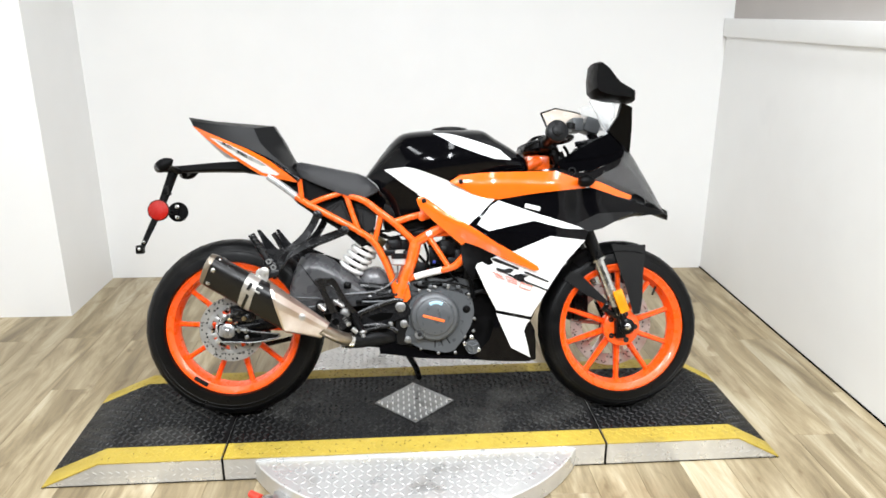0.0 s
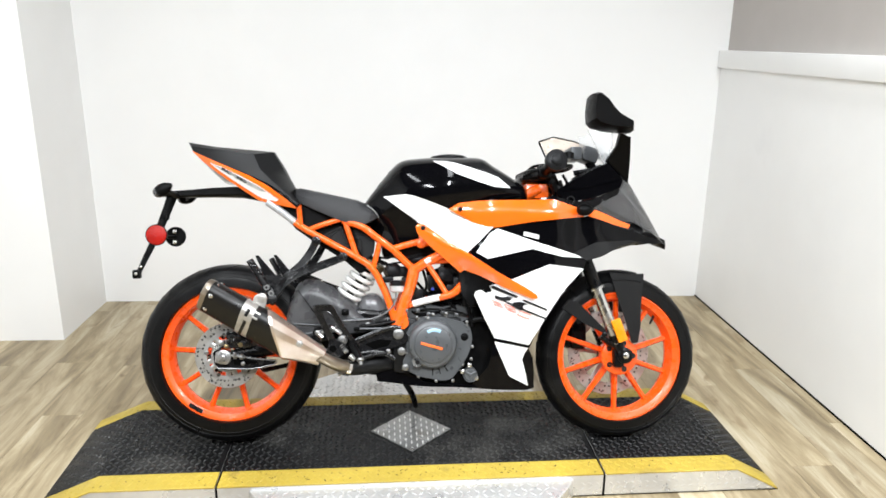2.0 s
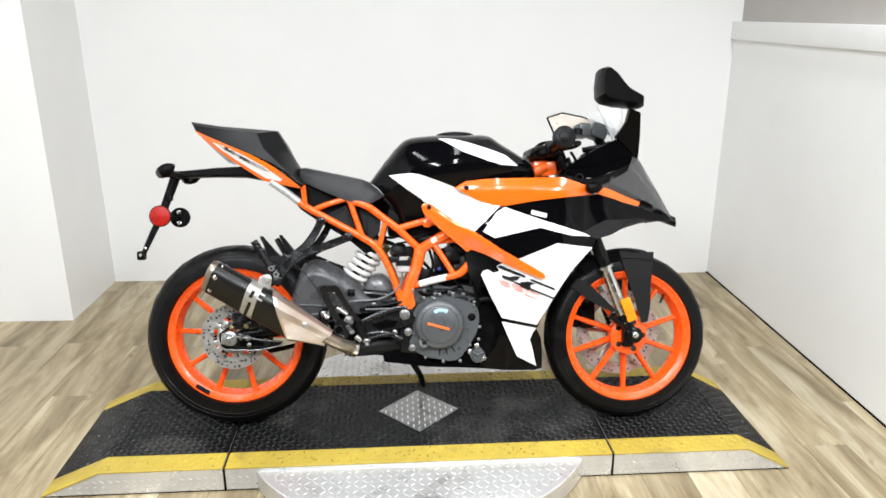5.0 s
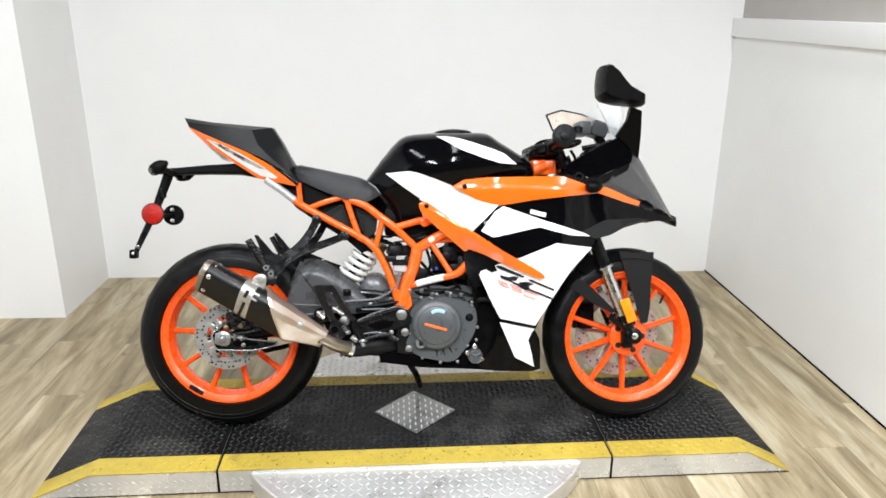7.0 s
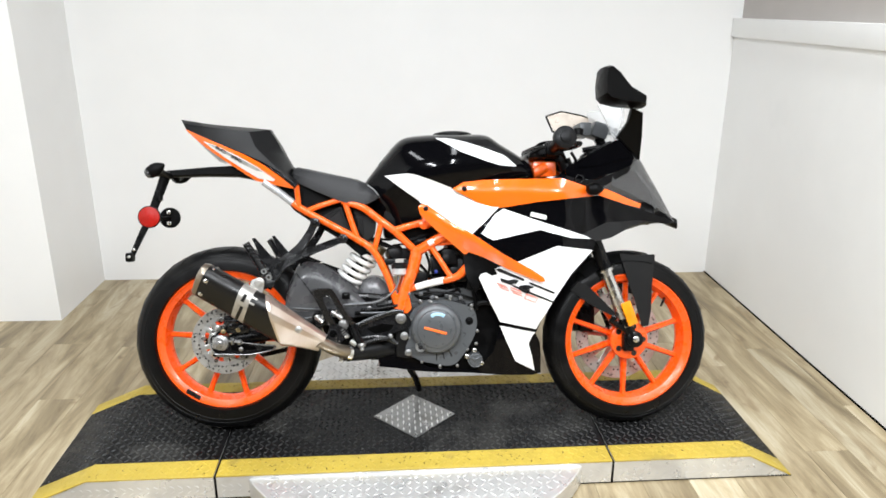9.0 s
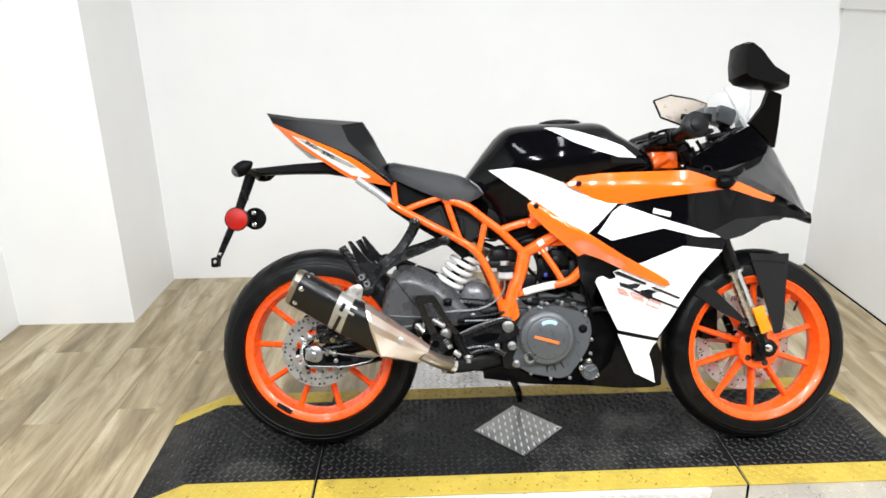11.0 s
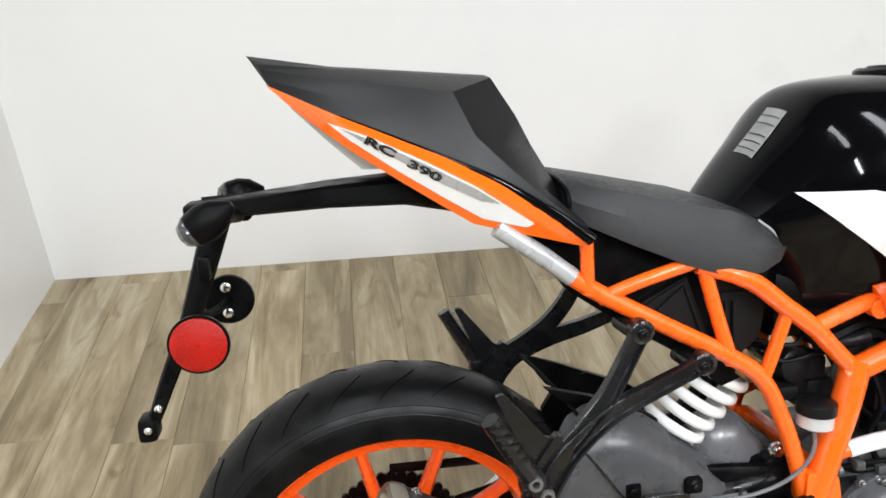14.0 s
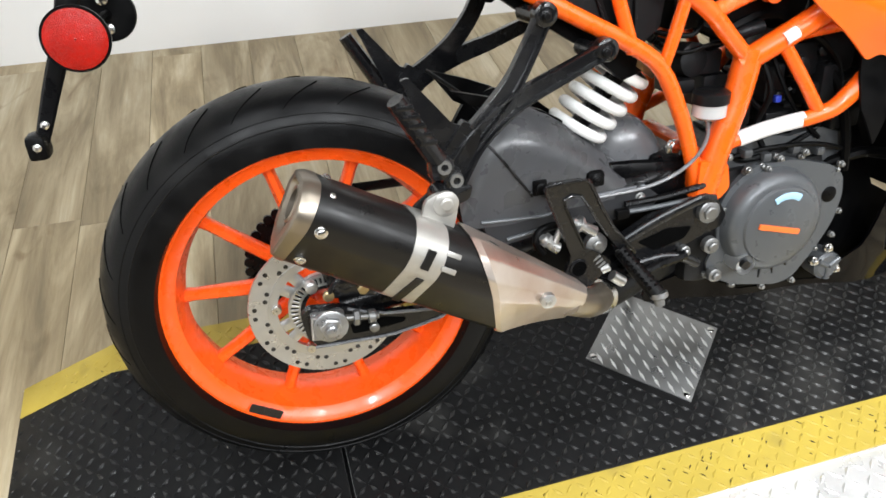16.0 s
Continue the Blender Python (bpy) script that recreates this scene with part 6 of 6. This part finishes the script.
for sgn in (1, -1):
    f = (lambda b: b) if sgn > 0 else flipped
    leg = part("fork_leg", f(tube([f_up, f_top + fd * .105], .0225, 20, 1)), SATIN, bike, "black upside-down fork leg")
    part("stanchion", f(tube([f_top + fd * .10, f_bot - fd * .045], .020, 20, 1)), STEEL, leg, "bright chrome stanchion")
    part("dust_seal", f(tube([f_top + fd * .102, f_top + fd * .110], .0285, 20, 1)), STEEL, leg)
    part("fork_foot", f(join(tube([f_bot - fd * .075, f_bot - fd * .005], (.021, .019), 16, 1), knob(f_bot + Vector((.006, .02, 0)), f_bot + Vector((.006, -.018, 0)), .019, 24), block(*(f_bot + Vector((-.012, .008, -.012))), .036, .03, .060, .008))), SATIN, leg)
    part("axle_end", f(knob(f_bot + Vector((.008, -.016, 0)), f_bot + Vector((.008, -.020, 0)), .0075, 16)), STEEL, leg)
part("front_caliper", moved(join(block(AHEAD[0] - .125, .052, .045, .075, .06, .13, .014), block(AHEAD[0] - .115, .020, .040, .055, .03, .12, .012)), STEER), SATIN, bike)
am = Vector((1.303, -0.135, 0.059))
part("fork_reflector", moved(block(0, 0, 0, .034, .010, .080, .004), Matrix.Translation(am) @ pose(0, 0, 0, 0, -20, 0)), AMBER, bike, "amber reflector on the fork")
part("fork_guard", join(skin(rounded([(1.117, .135), (1.142, .163), (1.173, .152), (1.217, .108), (1.269, .055), (1.265, .044), (1.197, .078)], .004), lambda x, z: -.102, .010)), COWL, bike, "dark grey fender stay")
part("fork_bracket", join(tube([(1.249, -0.100, 0.036), (1.290, -0.105, 0.007), (1.327, -0.100, -0.004)], .010, 8), knob((1.263, -0.100, 0.043), (1.259, -0.115, 0.045), .007)), SATIN, bike)

# front fender
fen_out = [(1.28, .253), (1.339, .246), (1.403, .247), (1.401, .218), (1.392, .142), (1.389, .065), (1.379, .011), (1.357, .008), (1.333, .095), (1.306, .172)]
fender = join(skin(rounded(fen_out, .004), lambda x, z: -.092, .004), skin(rounded(fen_out, .004), lambda x, z: .030, .004))
arc = []
for i in range(15):
    a = radians(126 - 52 * i / 14)
    R_ = .2965
    arc.append([(AHEAD[0] + (R_ - .035 * k * k) * math.cos(a), AHEAD[1] + .064 * k, AHEAD[2] + (R_ - .035 * k * k) * math.sin(a)) for k in (-1, -.8, -.5, 0, .5, .8, 1)])
fa = loft(arc, False)
bmesh.ops.solidify(fa, geom=fa.faces[:], thickness=.004)
part("front_fender", moved(join(fender, fa), STEER), COWL, bike, "dark grey front fender")

# ---- vinyl planks of the floor, one by one ----
def plank_material():
    m = bpy.data.materials.new("oak_look_vinyl")
    m.use_nodes = True
    nt = m.node_tree
    N, L = nt.nodes.new, nt.links.new
    b = nt.nodes["Principled BSDF"]
    co = N("ShaderNodeTexCoord").outputs["Object"]
    rnd = N("ShaderNodeObjectInfo").outputs["Random"]
    shift = N("ShaderNodeCombineXYZ")
    k = N("ShaderNodeMath")
    k.operation, k.inputs[1].default_value = "MULTIPLY", 37.0
    L(rnd, k.inputs[0])
    for i in range(3):
        L(k.outputs[0], shift.inputs[i])
    add = N("ShaderNodeVectorMath")
    L(co, add.inputs[0])
    L(shift.outputs[0], add.inputs[1])

    def grain(sx, sy, detail, rough=.6, warp=0.0):
        s = N("ShaderNodeMapping")
        s.inputs["Scale"].default_value = (sx, sy, 1)
        L(add.outputs[0], s.inputs[0])
        n = N("ShaderNodeTexNoise")
        n.inputs["Scale"].default_value, n.inputs["Detail"].default_value, n.inputs["Roughness"].default_value = 1.0, detail, rough
        n.inputs["Distortion"].default_value = warp
        L(s.outputs[0], n.inputs["Vector"])
        return n.outputs["Fac"]

    broad, fine, knots = grain(9, 1.3, 6, .62, .9), grain(120, 5, 6, .7), grain(14, 5, 3, .5, 1.0)

    def ramp(fac, *stops):
        r = N("ShaderNodeValToRGB")
        while len(r.color_ramp.elements) < len(stops):
            r.color_ramp.elements.new(.5)
        for e, (p, c) in zip(r.color_ramp.elements, stops):
            e.position, e.color = p, (*c, 1)
        L(fac, r.inputs[0])
        return r.outputs[0]

    tone = ramp(broad, (.30, (.185, .146, .090)), (.44, (.315, .255, .160)), (.56, (.465, .392, .268)), (.68, (.59, .535, .415)))

    def mix(kind, fac, a, c):
        x = N("ShaderNodeMix")
        x.data_type, x.blend_type = "RGBA", kind
        if isinstance(fac, float):
            x.inputs[0].default_value = fac
        else:
            L(fac, x.inputs[0])
        L(a, x.inputs[6])
        L(c, x.inputs[7])
        return x.outputs[2]

    tone = mix("MULTIPLY", .55, tone, ramp(fine, (.3, (.62, .58, .52)), (.6, (1, 1, 1))))
    tone = mix("MULTIPLY", .8, tone, ramp(knots, (.25, (.55, .47, .38)), (.38, (1, 1, 1))))
    tone = mix("MULTIPLY", 1.0, tone, ramp(rnd, (0, (.79, .77, .715)), (.5, (.90, .875, .81)), (1, (1.01, .98, .90))))
    L(tone, b.inputs["Base Color"])
    r = N("ShaderNodeMapRange")
    r.inputs[3].default_value, r.inputs[4].default_value = .34, .56
    L(fine, r.inputs[0])
    L(r.outputs[0], b.inputs["Roughness"])
    bp = N("ShaderNodeBump")
    bp.inputs["Strength"].default_value, bp.inputs["Distance"].default_value = .2, .001
    L(fine, bp.inputs["Height"])
    L(bp.outputs[0], b.inputs["Normal"])
    return m


VINYL_PLANK = plank_material()
PLANK_W, PLANK_L = .152, 1.22
plank_meshes = {}


def plank_mesh(w, length):
    key = (round(w, 3), round(length, 3))
    if key not in plank_meshes:
        bm = bmesh.new()
        g, c = .0004, .0007
        lo = [bm.verts.new((x, y, -.005)) for x, y in ((g, g), (w - g, g), (w - g, length - g), (g, length - g))]
        mid = [bm.verts.new((x, y, -c)) for x, y in ((g, g), (w - g, g), (w - g, length - g), (g, length - g))]
        up = [bm.verts.new((x, y, 0)) for x, y in ((g + c, g + c), (w - g - c, g + c), (w - g - c, length - g - c), (g + c, length - g - c))]
        for a, d in ((lo, mid), (mid, up)):
            for i in range(4):
                bm.faces.new((a[i], a[(i + 1) % 4], d[(i + 1) % 4], d[i]))
        bm.faces.new(up)
        me = bpy.data.meshes.new("plank")
        bm.to_mesh(me)
        bm.free()
        me.materials.append(VINYL_PLANK)
        plank_meshes[key] = me
    return plank_meshes[key]


rng = random.Random(7)
row, px = 0, LEFT - PLANK_W * 4
while px < RIGHT + PLANK_W * 4:
    w = PLANK_W
    y = FRONT - rng.uniform(0, PLANK_L)
    while y < BACK:
        y0, y1 = max(y, FRONT), min(y + PLANK_L, BACK)
        if y1 - y0 > .004:
            ob = new("plank", plank_mesh(w, y1 - y0))
            ob.parent = floor
            ob.location = (px, y0, 0)
        y += PLANK_L
    px += PLANK_W
    row += 1

# planks of the hall beyond the bay's width, joined
field = bmesh.new()
for lo_x, hi_x in ((-4.5, LEFT - PLANK_W * 4), (px, 5.2)):
    fx = lo_x
    while fx < hi_x - .02:
        w = min(PLANK_W, hi_x - fx)
        y = FRONT - rng.uniform(0, PLANK_L)
        while y < -1.9:
            y0, y1 = max(y, FRONT), min(y + PLANK_L, -1.9)
            if y1 - y0 > .01:
                lo = [field.verts.new((u, v, -.005)) for u, v in ((fx + .001, y0 + .001), (fx + w - .001, y0 + .001), (fx + w - .001, y1 - .001), (fx + .001, y1 - .001))]
                up = [field.verts.new((u, v, 0)) for u, v in ((fx + .001, y0 + .001), (fx + w - .001, y0 + .001), (fx + w - .001, y1 - .001), (fx + .001, y1 - .001))]
                for i in range(4):
                    field.faces.new((lo[i], lo[(i + 1) % 4], up[(i + 1) % 4], up[i]))
                field.faces.new(up)
            y += PLANK_L
        fx += PLANK_W
tagged(part("hall_planks", field, VINYL_PLANK, floor), kind="stuff")
